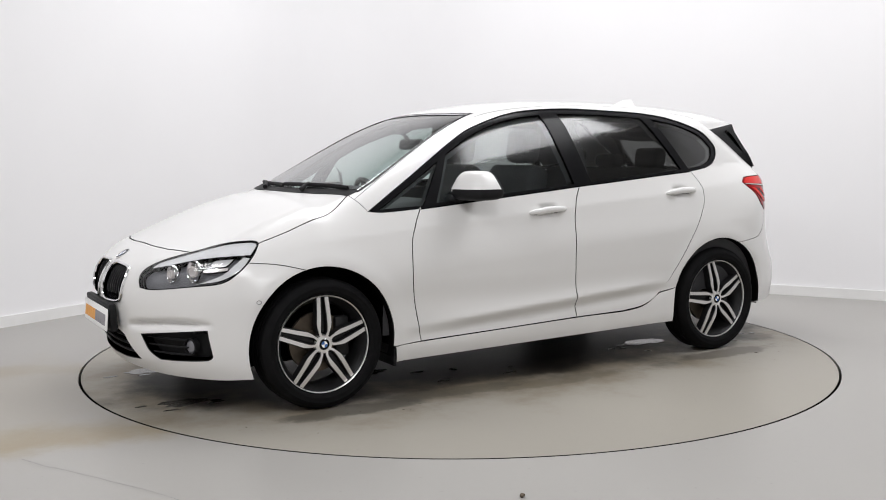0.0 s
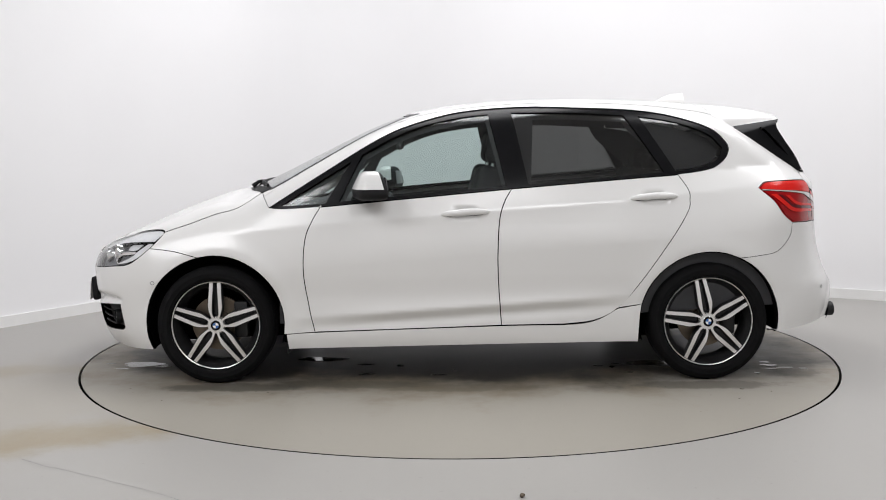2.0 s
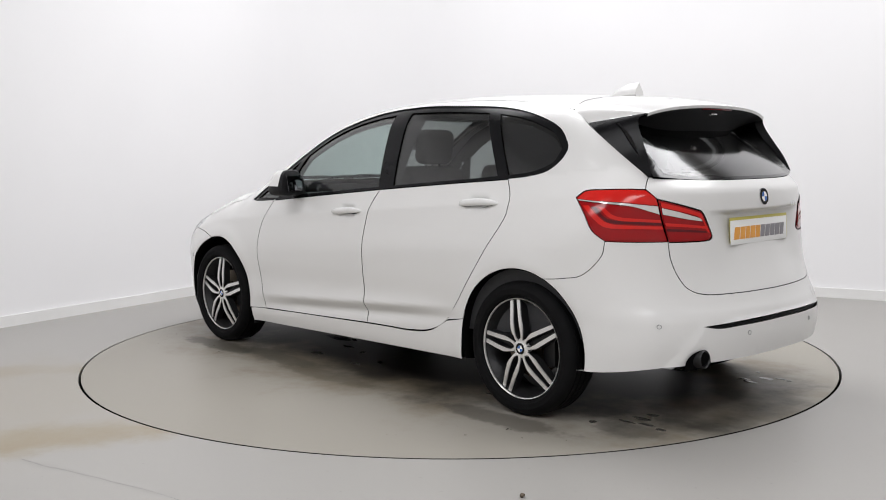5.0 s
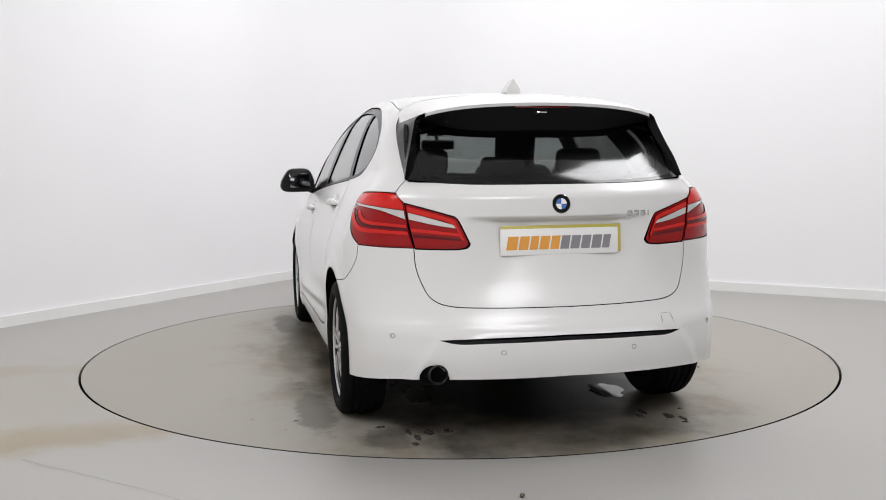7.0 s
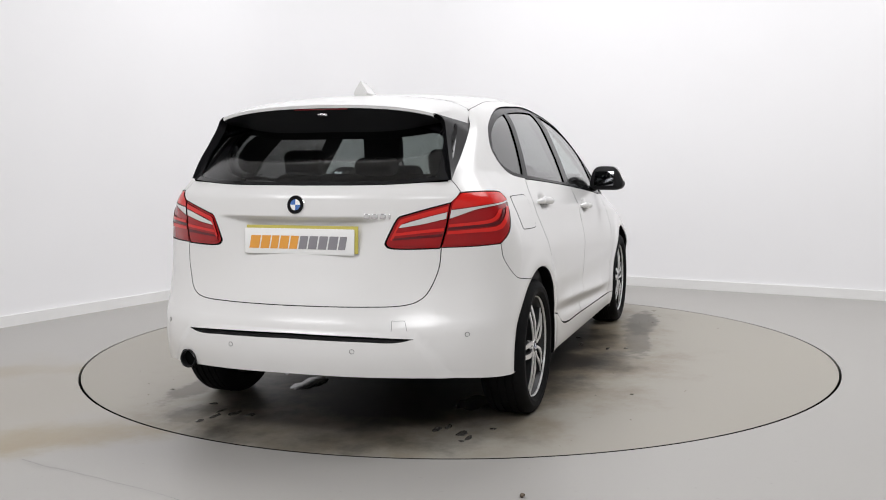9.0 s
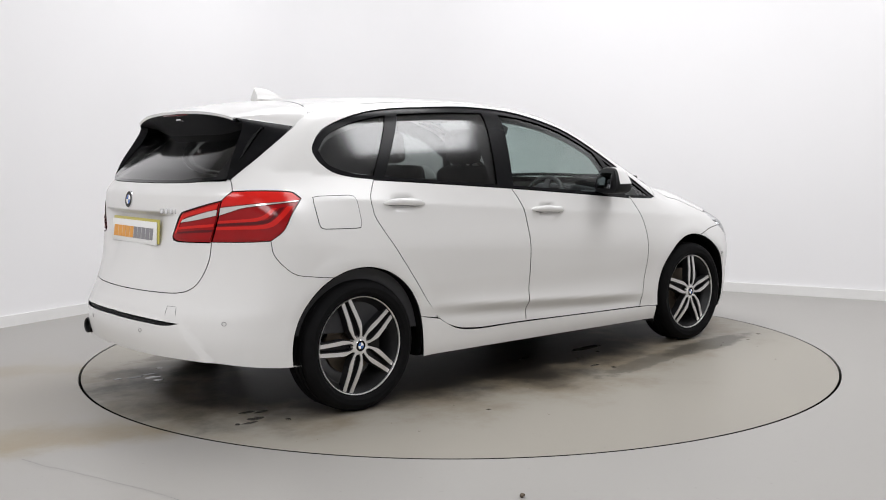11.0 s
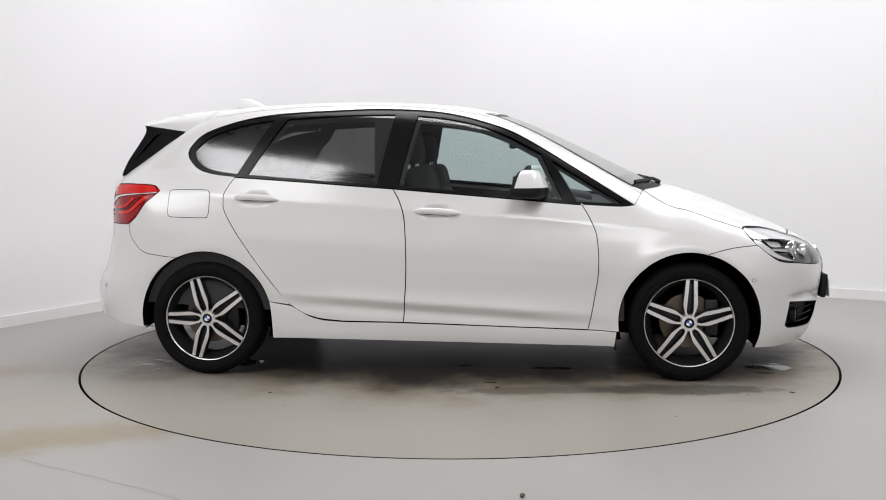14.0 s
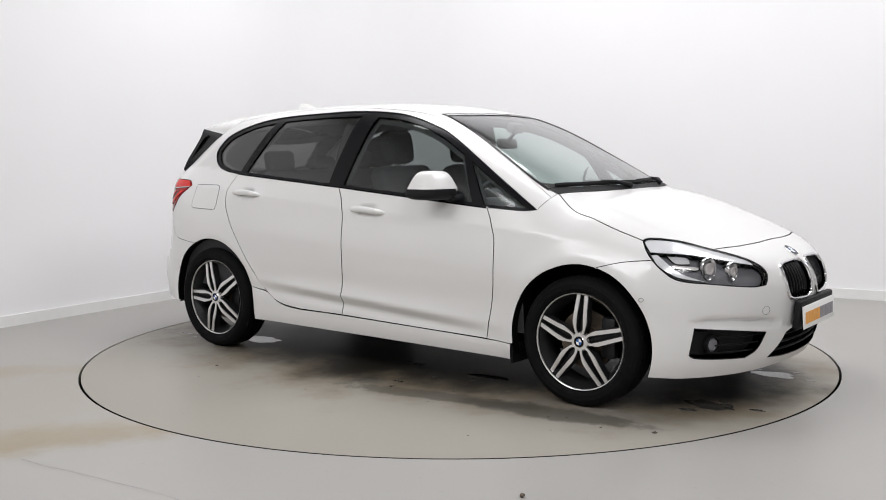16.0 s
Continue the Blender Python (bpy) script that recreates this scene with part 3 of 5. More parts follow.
# bonnet, screen, roof
hood_half = ring_of(to_top(HOOD_NOSE), to_top(LAMP_TOP)[::-1], to_top(HOOD_SIDE), to_top(COWL))


def mirror_y(half):
    other = half[::-1] * np.array([1, -1])
    return np.vstack([half, other[1:-1]])


hood = part("bonnet", panel(mirror_y(hood_half), from_top), M_PAINT, car, "white bonnet")
RE = to_top(ROOF_EDGE)
header = [(0.335, 0.0), (0.325, 0.25), (0.275, 0.45), (0.225, 0.535)]
rk = int(np.argmin(np.abs(RE[:, 0] - 0.225)))
SPT = from_top(smooth_line([tuple(RE[-1]), (-1.38, 0.42), (-1.36, 0.22), (-1.355, 0.0)]))[0]
roof_half = ring_of(header[:-1] + [tuple(RE[rk])], RE[rk:], to_top(SPT))
part("roof", panel(mirror_y(roof_half), from_top, gap=0.0008), M_PAINT, car, "white roof")
screen_half = ring_of(header[:-1] + [tuple(RE[rk])], RE[rk::-1], [tuple(RE[0]), (1.10, 0.655)], to_top(COWL))

SCREEN = mirror_y(ring_of([(0.315, 0.0), (0.305, 0.25), (0.255, 0.43), (0.232, 0.480)], [(0.232, 0.480), (0.40, 0.527), (0.60, 0.575), (0.90, 0.645), (1.045, 0.668)], [(1.045, 0.668), (1.16, 0.42), (1.215, 0.2), (1.23, 0.0)]))
part("screen_frame", panel(mirror_y(screen_half), from_top, holes=(SCREEN,), gap=0.0008, step=0.06), M_PAINT, car, "white windscreen pillars")
ws = part("windscreen", panel(SCREEN, from_top, lift=-0.004, rim=0.0, gap=-0.005), M_SCREEN, car, "clear windscreen")
ws.visible_shadow = False

# front bumper with its openings
NOSE_BOTTOM = [(0.862, 0.184), (0.73, 0.180), (0.497, 0.186), (0.25, 0.196), (0.0, 0.200)]
F = to_front
KIDNEY = ring_of([(0.028, 0.645), (0.036, 0.690), (0.070, 0.700), (0.150, 0.699), (0.235, 0.693), (0.262, 0.675), (0.267, 0.630), (0.254, 0.565), (0.225, 0.535), (0.110, 0.527), (0.048, 0.535), (0.032, 0.575), (0.028, 0.645)])
FOG = ring_of([(0.712, 0.427), (0.53, 0.408), (0.371, 0.386)], [(0.371, 0.386), (0.411, 0.305), (0.470, 0.268)], [(0.470, 0.268), (0.60, 0.272), (0.705, 0.281), (0.727, 0.300)], [(0.727, 0.300), (0.712, 0.427)])
GRILLE = mirrored(ring_of([(0.0, 0.385), (0.15, 0.385), (0.23, 0.365)], [(0.23, 0.365), (0.27, 0.310), (0.335, 0.252)], [(0.335, 0.252), (0.20, 0.240), (0.0, 0.236)]))
nose_half = np.vstack([ring_of(F(HOOD_NOSE), F(LAMP_IN), F(LAMP_LOW), F(BUMP_SEAM)[::-1], F(ARCH_F)[::-1], [tuple(F(ARCH_F)[0]), NOSE_BOTTOM[0]], NOSE_BOTTOM)])
mir = lambda h: h * np.array([-1, 1])


def nose_shape(p, n, q):
    """The moulded hollow over the fog-lamp pockets."""
    a, z = np.abs(q[:, 0]), q[:, 1]
    crest = 0.475 - 0.16 * np.clip((0.56 - a), 0, 1) ** 1.3
    d = np.exp(-((z - crest + 0.026) / 0.017) ** 2) * np.clip((0.74 - a) / 0.10, 0, 1) * np.clip((a - 0.27) / 0.08, 0, 1)
    return p - n * (0.034 * d)[:, None], n


def front_way(q):
    """The nose with its moulded hollows, and normals that follow them."""
    def at(k):
        p, n = from_front(k)
        return nose_shape(p, n, k)[0], n
    p, n = at(q)
    e = 0.004
    pa = at(q + [e, 0])[0] - at(q - [e, 0])[0]
    pz = at(q + [0, e])[0] - at(q - [0, e])[0]
    m = np.cross(pa, pz)
    m /= np.linalg.norm(m, axis=1, keepdims=True) + 1e-12
    m *= np.sign((m * n).sum(1, keepdims=True))
    return p, m


bumper = part("front_bumper", panel(mirrored(nose_half), front_way, holes=(KIDNEY, mir(KIDNEY), FOG, mir(FOG), GRILLE), step=0.016, rim=0.03), M_PAINT, car, "white front bumper and nose")

# tail: bumper, gate, glass
R = to_rear
BOTTOM_R = [tuple(R(ARCH_R2)[0]), (0.99, 0.268), (0.87, 0.274), (0.66, 0.300), (0.45, 0.314), (0.0, 0.322)]
tail_half = ring_of(R(GATE_LOW)[::-1], R(LAMP_OUT_LOW)[::-1], R(REAR_SEAM), R(ARCH_R2)[::-1], BOTTOM_R)
SLOT = mirrored(ring_of([(0.0, 0.494), (0.28, 0.489), (0.485, 0.478)], [(0.485, 0.478), (0.409, 0.464), (0.28, 0.468), (0.0, 0.473)]))
EXH = ring_of([(0.448, 0.298), (0.452, 0.335), (0.475, 0.366), (0.505, 0.378), (0.535, 0.366), (0.558, 0.335), (0.562, 0.292)])
tail_outline = mirrored(tail_half)


def rear_way(q):
    """The tail with the step of its lower bumper part."""
    def at(k):
        p, n = from_rear(k)
        a, z = np.abs(k[:, 0]), k[:, 1]
        edge = np.clip((0.498 - z) / 0.012, 0, 1) * np.clip((0.50 + (0.498 - z) * 0.72 - a) / 0.045, 0, 1)
        rise, edge_in = np.clip((z - 0.60) / 0.32, 0, 1), np.clip((0.44 - a) / 0.24, 0, 1)
        shelf = np.clip((0.974 - z) / 0.010, 0, 1) * rise * rise * (3 - 2 * rise) * edge_in * edge_in * (3 - 2 * edge_in)
        return p + n * (0.009 * edge - 0.042 * shelf)[:, None], n
    p, n = at(q)
    e = 0.004
    pa = at(q + [e, 0])[0] - at(q - [e, 0])[0]
    pz = at(q + [0, e])[0] - at(q - [0, e])[0]
    m = np.cross(pa, pz)
    m /= np.linalg.norm(m, axis=1, keepdims=True) + 1e-12
    m *= np.sign((m * n).sum(1, keepdims=True))
    return p, m


part("rear_bumper", panel(tail_outline, rear_way, holes=(SLOT,), step=0.03, rim=0.03), M_PAINT, car, "white rear bumper")
gate_half = ring_of([(0.0, 1.110), (0.40, 1.113), (0.675, 1.130)], R(GATE_UP), [tuple(v) for v in R(GATE_LAMP)[:1]], [(0.655, 1.036), (0.56, 1.012), (0.446, 0.980)],
                    [(0.446, 0.980), (0.428, 0.960), (0.394, 0.892), (0.383, 0.868)], [(0.383, 0.868), (0.394, 0.850), (0.450, 0.843), (0.608, 0.844)], R(GATE_LOW))
tailgate = part("tailgate", panel(mirrored(gate_half), rear_way, step=0.011), M_PAINT, car, "white tailgate")

# ---- tail: glass, spoiler, lamps ----
glass_half = ring_of([(0.0, 1.113), (0.40, 1.116), (0.672, 1.133)], [tuple(v) for v in R(GLASS_SIDE)[::-1]], [(0.955, 1.376), (0.70, 1.398), (0.40, 1.412), (0.0, 1.420)])
pane_half = ring_of([(0.0, 1.128), (0.40, 1.131), (0.625, 1.148)], [(0.625, 1.148), (0.73, 1.26), (0.80, 1.33)], [(0.80, 1.33), (0.62, 1.372), (0.40, 1.385), (0.0, 1.392)])
PANE = mirrored(pane_half)


def flat_glass(p, n, q):
    """The rear glass is flatter across than the body round it."""
    out = p.copy()
    out[:, 0] -= np.clip(0.035 + 0.60 * (p[:, 2] - 1.136), 0, 0.17) * np.clip(np.abs(p[:, 1]) / 0.60, 0, 1) ** 3
    return out, n


part("rear_glass_border", panel(mirrored(glass_half), from_rear, holes=(PANE,), lift=-0.006, rim=0.012, step=0.04, shape=flat_glass), M_PRINT, tailgate, "black printed glass border")
ob = part("rear_window", panel(PANE, from_rear, lift=-0.0065, rim=0, gap=-0.004, shape=flat_glass), M_TINT, tailgate, "tinted rear window glass")
ob.visible_shadow = False


def spoiler_lines(n=33):
    """Front, trailing and under lines of the roof spoiler, from side to side."""
    top, back, under = [], [], []
    for v in np.linspace(-1.18, 1.18, n):
        a, s = min(abs(v), 1.0), 1 if v >= 0 else -1
        k = max(abs(v) - 1, 0) / 0.18
        f = np.array([-1.357 - 0.052 * a * a, 0.573 * a])
        z = from_top(f[None])[0][0][2]
        front = np.array([f[0] - 0.105 * k, f[1] + 0.017 * k, z - 0.071 * k])
        rear = np.array([-1.845 + 0.045 * a**3, 0.515 * a + 0.004 * k, 1.459 - 0.026 * a * a - 0.018 * a**5 - 0.006 * k])
        low = np.array([-1.70 + 0.13 * a**4, 0.545 * a + 0.015 * k, 1.308 + 0.05 * a**4 + 0.005 * k])
        for lst, q in ((top, front), (back, rear), (under, low)):
            lst.append((q[0], s * q[1], q[2]))
    return top, back, under


def strip(bm, lines, m=None):
    rows = [[bm.verts.new(p) for p in line] for line in lines]
    for a, b in zip(rows, rows[1:]):
        for i in range(len(a) - 1):
            bm.faces.new((a[i], a[i + 1], b[i + 1], b[i]))


def between(a, b, u, bulge=0.0):
    return [(p[0] + (q[0] - p[0]) * u, p[1] + (q[1] - p[1]) * u, p[2] + (q[2] - p[2]) * u + bulge * u * (1 - u)) for p, q in zip(a, b)]


top, back, under = spoiler_lines()
bm = bmesh.new()
lip = [(x + 0.004, y, z - 0.013) for x, y, z in back]
strip(bm, [between(top, back, u, 0.05) for u in np.linspace(0, 1, 12)] + [lip])
spoiler = part("roof_spoiler", bm, M_PAINT, tailgate, "white roof spoiler with black underside")
bm = bmesh.new()
strip(bm, [lip] + [between(lip, under, u) for u in (0.3, 0.65, 1)])
part("spoiler_underside", bm, M_BLACK, spoiler, "black underside")
bm = bmesh.new()
tube(bm, [(x, y, z - 0.0028) for x, y, z in top], 0.0032, 6)
part("seam_rubber", bm, M_SEAL_SHADE, spoiler)
bm = bmesh.new()
box(bm, (0.012, 0.26, 0.008), pose(-1.836, 0, 1.440, 0, 0, 0), 0.003)
part("brake_light", bm, M_REDD, spoiler, "dark red high brake light")
bm = bmesh.new()
box(bm, (0.05, 0.05, 0.012), pose(-1.80, 0.0, 1.415, 0, 12, 0), 0.005)
part("washer_jet", bm, M_CHROME, spoiler)
bm = bmesh.new()
g = smooth_line([(-1.800, 0.520, 1.416), (-1.778, 0.553, 1.398), (-1.780, 0.566, 1.365), (-1.822, 0.588, 1.290), (-1.868, 0.613, 1.212), (-1.900, 0.632, 1.136)], 0.03)
e = smooth_line([(-1.522, 0.594, 1.376)] + [tuple(GLASS_SIDE[int(k * (len(GLASS_SIDE) - 1))] + np.array([0, 0.002, 0])) for k in (0.25, 0.5, 0.75, 1.0)], 0.03)
m = 24


def evenly(line, n):
    """The same line with n points at even steps."""
    at = np.concatenate([[0], np.cumsum(np.linalg.norm(np.diff(line, axis=0), axis=1))])
    return [tuple(np.interp(k, at, line[:, c]) for c in range(3)) for k in np.linspace(0, at[-1], n)]


gi, ei = evenly(g, m), evenly(e, m)
inn = [(x + 0.03, y - 0.025, z - 0.01) for x, y, z in gi]
strip(bm, [ei, gi, inn])
both("spoiler_fin", mesh_of(bm, 60), M_TRIM, tailgate, "glossy black side fin of the rear window")
bm = bmesh.new()
us = np.linspace(0, 1, 12)
edge = [between(top, back, u, 0.05)[-1] for u in us]
strip(bm, [edge, [tuple(np.array(ei[0]) + (np.array(gi[0]) - np.array(ei[0])) * u) for u in us]])
both("spoiler_end", mesh_of(bm, 60), M_PAINT, tailgate, "white end of the roof spoiler")

lamp_out = ring_of(R(LAMP_OUT_TOP), R(GATE_LAMP), R(LAMP_OUT_LOW)[::-1], R(LAMP_OUT_BACK)[::-1])
lamp_in = ring_of([(0.648, 1.030), (0.56, 1.007), (0.446, 0.974)], [(0.446, 0.974), (0.433, 0.957), (0.399, 0.888), (0.391, 0.868)],
                  [(0.391, 0.868), (0.404, 0.854), (0.452, 0.848), (0.602, 0.849)], [(0.602, 0.849), (0.628, 0.94), (0.648, 1.030)])
tails = both("tail_lamp", panel(lamp_out, from_rear, gap=0.002, lift=-0.003, rim=0.03, step=0.03), M_RED, car, "red tail lamp with a clear strip")
gates = both("tailgate_lamp", panel(lamp_in, from_rear, gap=-0.001, lift=-0.003, rim=0.02, step=0.03), M_RED, tailgate, "red inner tail lamp with a clear strip")


def bits(parents, rows):
    for name, mat, lift, *segs in rows:
        both(name, panel(ring_of(*segs), from_rear, lift=lift, rim=0.006, gap=0, step=0.03), mat, parents)


bits(tails, [("upper_lens", M_REDL, 0.002, [(0.988, 1.036), (0.964, 1.058), (0.930, 1.069), (0.80, 1.075), (0.703, 1.072)], [(0.703, 1.072), (0.661, 1.034), (0.654, 1.008)], [(0.654, 1.008), (0.80, 1.022), (0.92, 1.028), (0.988, 1.033)]),
             ("clear_strip", M_CLEAR, 0.003, [(0.988, 1.031), (0.92, 1.026), (0.80, 1.019), (0.652, 1.003)], [(0.652, 1.003), (0.645, 0.968)], [(0.645, 0.968), (0.70, 0.986), (0.76, 1.004), (0.86, 1.016), (0.984, 1.026)]),
             ("lower_lens", M_RED, 0.001, [(0.981, 1.022), (0.86, 1.012), (0.76, 0.999), (0.70, 0.981), (0.644, 0.963)], [(0.644, 0.963), (0.628, 0.90), (0.615, 0.856)], [(0.615, 0.856), (0.74, 0.857), (0.866, 0.861)], [(0.866, 0.861), (0.92, 0.907), (0.950, 0.972), (0.981, 1.022)]),
             ("light_bar", M_REDL, 0.0045, [(0.935, 1.006), (0.895, 0.960), (0.850, 0.930), (0.74, 0.921), (0.634, 0.916)], [(0.634, 0.916), (0.630, 0.902)], [(0.630, 0.902), (0.74, 0.906), (0.862, 0.912), (0.915, 0.948), (0.962, 1.004)]),
             ("light_bar", M_REDL, 0.0045, [(0.870, 0.998), (0.842, 0.970), (0.80, 0.957), (0.72, 0.950), (0.641, 0.944)], [(0.641, 0.944), (0.638, 0.932)], [(0.638, 0.932), (0.73, 0.938), (0.812, 0.943), (0.858, 0.960), (0.894, 1.000)]),
             ("dark_lens", M_REDD, 0.003, [(0.905, 1.000), (0.872, 0.960), (0.835, 0.945), (0.72, 0.936), (0.637, 0.930)], [(0.637, 0.930), (0.635, 0.920)], [(0.635, 0.920), (0.74, 0.926), (0.846, 0.933), (0.885, 0.955), (0.925, 1.003)])])
bits(gates, [("upper_bar", M_REDL, 0.003, [(0.641, 1.021), (0.56, 1.000), (0.452, 0.968), (0.442, 0.956)], [(0.442, 0.956), (0.406, 0.885)], [(0.406, 0.885), (0.417, 0.882), (0.454, 0.948), (0.56, 0.980), (0.636, 0.998)]),
             ("clear_strip", M_CLEAR, 0.003, [(0.635, 0.995), (0.56, 0.977), (0.452, 0.946)], [(0.452, 0.946), (0.440, 0.932)], [(0.440, 0.932), (0.53, 0.946), (0.631, 0.968)]),
             ("lower_lens", M_RED, 0.001, [(0.630, 0.964), (0.53, 0.942), (0.438, 0.928)], [(0.438, 0.928), (0.412, 0.880), (0.404, 0.866)], [(0.404, 0.866), (0.455, 0.857), (0.600, 0.857)], [(0.600, 0.857), (0.620, 0.91), (0.630, 0.964)]),
             ("light_bar", M_REDL, 0.0045, [(0.622, 0.930), (0.53, 0.922), (0.428, 0.910)], [(0.428, 0.910), (0.420, 0.898)], [(0.420, 0.898), (0.53, 0.909), (0.619, 0.916)]),
             ("dark_lens", M_REDD, 0.003, [(0.614, 0.905), (0.53, 0.899), (0.416, 0.888)], [(0.416, 0.888), (0.412, 0.880)], [(0.412, 0.880), (0.53, 0.888), (0.611, 0.893)])])

# slot trim, exhaust, sensors
part("bumper_slot", panel(SLOT, rear_way, lift=-0.012, rim=0, gap=-0.01), M_BLACK, car, "black slot trim in the rear bumper")
bm = bmesh.new()
pipe = pose(-1.995, 0.540, 0.328, 0, -90 + 4, 0)
lathe(bm, [(0.036, 0.0), (0.041, 0.13), (0.037, 0.135), (0.033, 0.13), (0.030, 0.0), (0, 0.0)], 32, pipe)
exhaust = part("exhaust_pipe", bm, M_ALLOYD, car, "dark steel exhaust pipe")
part("exhaust_cutout", panel(EXH, from_rear, lift=0.0165, rim=0, gap=0), M_UNDER, car, "dark cut-out round the exhaust")


def ring_mark(way, a, z, r, width, mat, name, parent, lift=0.001):
    """A thin ring on the skin (a parking sensor or a tow-eye cover)."""
    c = [(a + r * math.cos(t), z + r * math.sin(t)) for t in np.linspace(0, 2 * math.pi, 24, endpoint=False)]
    h = [(a + (r - width) * math.cos(t), z + (r - width) * math.sin(t)) for t in np.linspace(0, 2 * math.pi, 24, endpoint=False)]
    return part(name, panel(np.array(c), way, holes=(np.array(h),), gap=0, lift=lift, rim=0.002, step=1), mat, parent)


M_LINE = material("seam_grey", (0.22, 0.22, 0.22), 0.6)
for a, z in ((0.665, 0.487), (0.252, 0.430), (-0.258, 0.428), (-0.685, 0.487)):
    ring_mark(rear_way, a, z, 0.010, 0.0022, M_LINE, "parking_sensor", car)
for a, z in ((0.920, 0.556), (-0.920, 0.556)):
    ring_mark(front_way, a, z, 0.010, 0.0022, M_LINE, "parking_sensor", bumper)
ring_mark(front_way, -0.390, 0.492, 0.021, 0.0016, M_LINE, "towing_cover", bumper)


def outline_mark(pts, hole_by, way, mat, name, parent, lift=0.0008):
    q = ring_of(*pts)
    return part(name, panel(q, way, holes=(inset(q, hole_by),), gap=0, lift=lift, rim=0.002, step=1), mat, parent)


outline_mark([[(-0.405, 0.552), (-0.455, 0.552)], [(-0.455, 0.552), (-0.462, 0.505)], [(-0.462, 0.505), (-0.402, 0.505)], [(-0.402, 0.505), (-0.405, 0.552)]], 0.0018, rear_way, M_LINE, "towing_cover", car)


def right_side(q):
    return from_side(q, -1)


FLAP = [[(-1.352, 1.046), (-1.53, 1.046), (-1.550, 1.035), (-1.554, 1.01)], [(-1.554, 1.01), (-1.552, 0.925), (-1.543, 0.900), (-1.52, 0.893)],
        [(-1.52, 0.893), (-1.345, 0.888), (-1.318, 0.896), (-1.310, 0.92)], [(-1.310, 0.92), (-1.312, 1.015), (-1.325, 1.040), (-1.352, 1.046)]]
flap = outline_mark(FLAP, 0.003, right_side, M_SEAL_SHADE, "fuel_flap_seam", car)
part("fuel_flap", panel(inset(ring_of(*FLAP), 0.003), right_side, lift=0.0015, rim=0.002, gap=0.0), M_PAINT, car, "white fuel filler flap")


# ---- plates and badges ----
def plate(name, m, parent, yellow, label):
    """A show plate: a white board with an orange and a grey block of print. Its face looks along local x."""
    ob = part(name, (lambda b: (box(b, (0.006, 0.520, 0.111), m, 0.004), b)[1])(bmesh.new()), M_WHITEP, parent, label)
    if yellow:
        bm = bmesh.new()
        box(bm, (0.005, 0.530, 0.117), m @ pose(-0.006, yellow[0], yellow[1]), 0.003)
        part("plate_back", bm, M_YELLOW, ob, "yellow plate behind the show plate")
    x = -0.238
    for i, w in enumerate((0.052, 0.047, 0.040, 0.047, 0.043, 0.043, 0.045, 0.045, 0.047, 0.038)):
        bm = bmesh.new()
        sl = Matrix.Identity(4)
        sl[1][2] = 0.18
        box(bm, (0.003, w - 0.006, 0.056), m @ pose(0.0035, x + w / 2 + 0.004, -0.004) @ sl)
        part("print_bar", bm, M_ORANGE if i < 5 else M_GREYP, ob)
        x += w + 0.0015
    return ob


holder_m = pose(2.192, 0, 0.447, 0, 4, 0)
bm = bmesh.new()
box(bm, (0.035, 0.535, 0.140), holder_m, 0.010)
holder = part("plate_holder", bm, M_BLACK, car, "black front number plate holder")
plate("front_plate", pose(2.222, 0.0, 0.436, 0, -4, 0) @ Matrix.Identity(4), holder, None, "white show plate with orange and grey print")
plate("rear_plate", pose(-2.076, 0.003, 0.870, 0, -3, 180), tailgate, (0.010, 0.010), "white show plate with orange and grey print")


def roundel(m, r, parent):
    """A round badge: chrome rim, black ring, blue and white quarters. It faces local z."""
    bm = bmesh.new()
    lathe(bm, [(0, -0.002), (r, -0.002), (r, 0.003), (r * 0.94, 0.0045), (r * 0.92, 0.003), (0, 0.003)], 32, m)
    ob = part("badge", bm, M_CHROME, parent, "round badge with blue and white quarters")
    bm = bmesh.new()
    lathe(bm, [(r * 0.92, 0.0032), (r * 0.92, 0.0042), (r * 0.60, 0.0046), (0, 0.0046)], 32, m)
    part("badge_ring", bm, M_TRIM, ob, "black ring")
    for k in range(4):
        bm = bmesh.new()
        c0, c1 = bm.verts.new(m @ Vector((0, 0, 0.0052))), []
        for i in range(9):
            a = radians(90 * k + 90 * i / 8)
            c1.append(bm.verts.new(m @ Vector((r * 0.57 * math.cos(a), r * 0.57 * math.sin(a), 0.0052))))
        for i in range(8):
            bm.faces.new((c0, c1[i], c1[i + 1]))
        me = mesh_of(bm)
        part("badge_quarter", me, M_BLUE if k % 2 else M_WHITEP, ob)
    return ob


def facing(p, n):
    return Matrix.Translation(Vector(p)) @ Vector(n).to_track_quat("Z", "Y").to_matrix().to_4x4()


p, nn = rear_way(np.array([[0.004, 1.028]]))
roundel(facing(p[0], nn[0]), 0.041, tailgate)
p, nn = from_top(np.array([[2.075, 0.0]]))
roundel(facing(p[0], nn[0]), 0.041, bumper)
for i, a in enumerate((-0.312, -0.345, -0.378, -0.405)):
    bm = bmesh.new()
    p, nn = rear_way(np.array([[a, 0.981]]))
    box(bm, (0.024 if i < 3 else 0.008, 0.022, 0.004), facing(p[0] + nn[0] * 0.001, nn[0]) @ pose(0, 0, 0, 0, 0, 90 * 0), 0.003)
    part("chrome_mark", bm, M_CHROME, tailgate, "small chrome model mark")

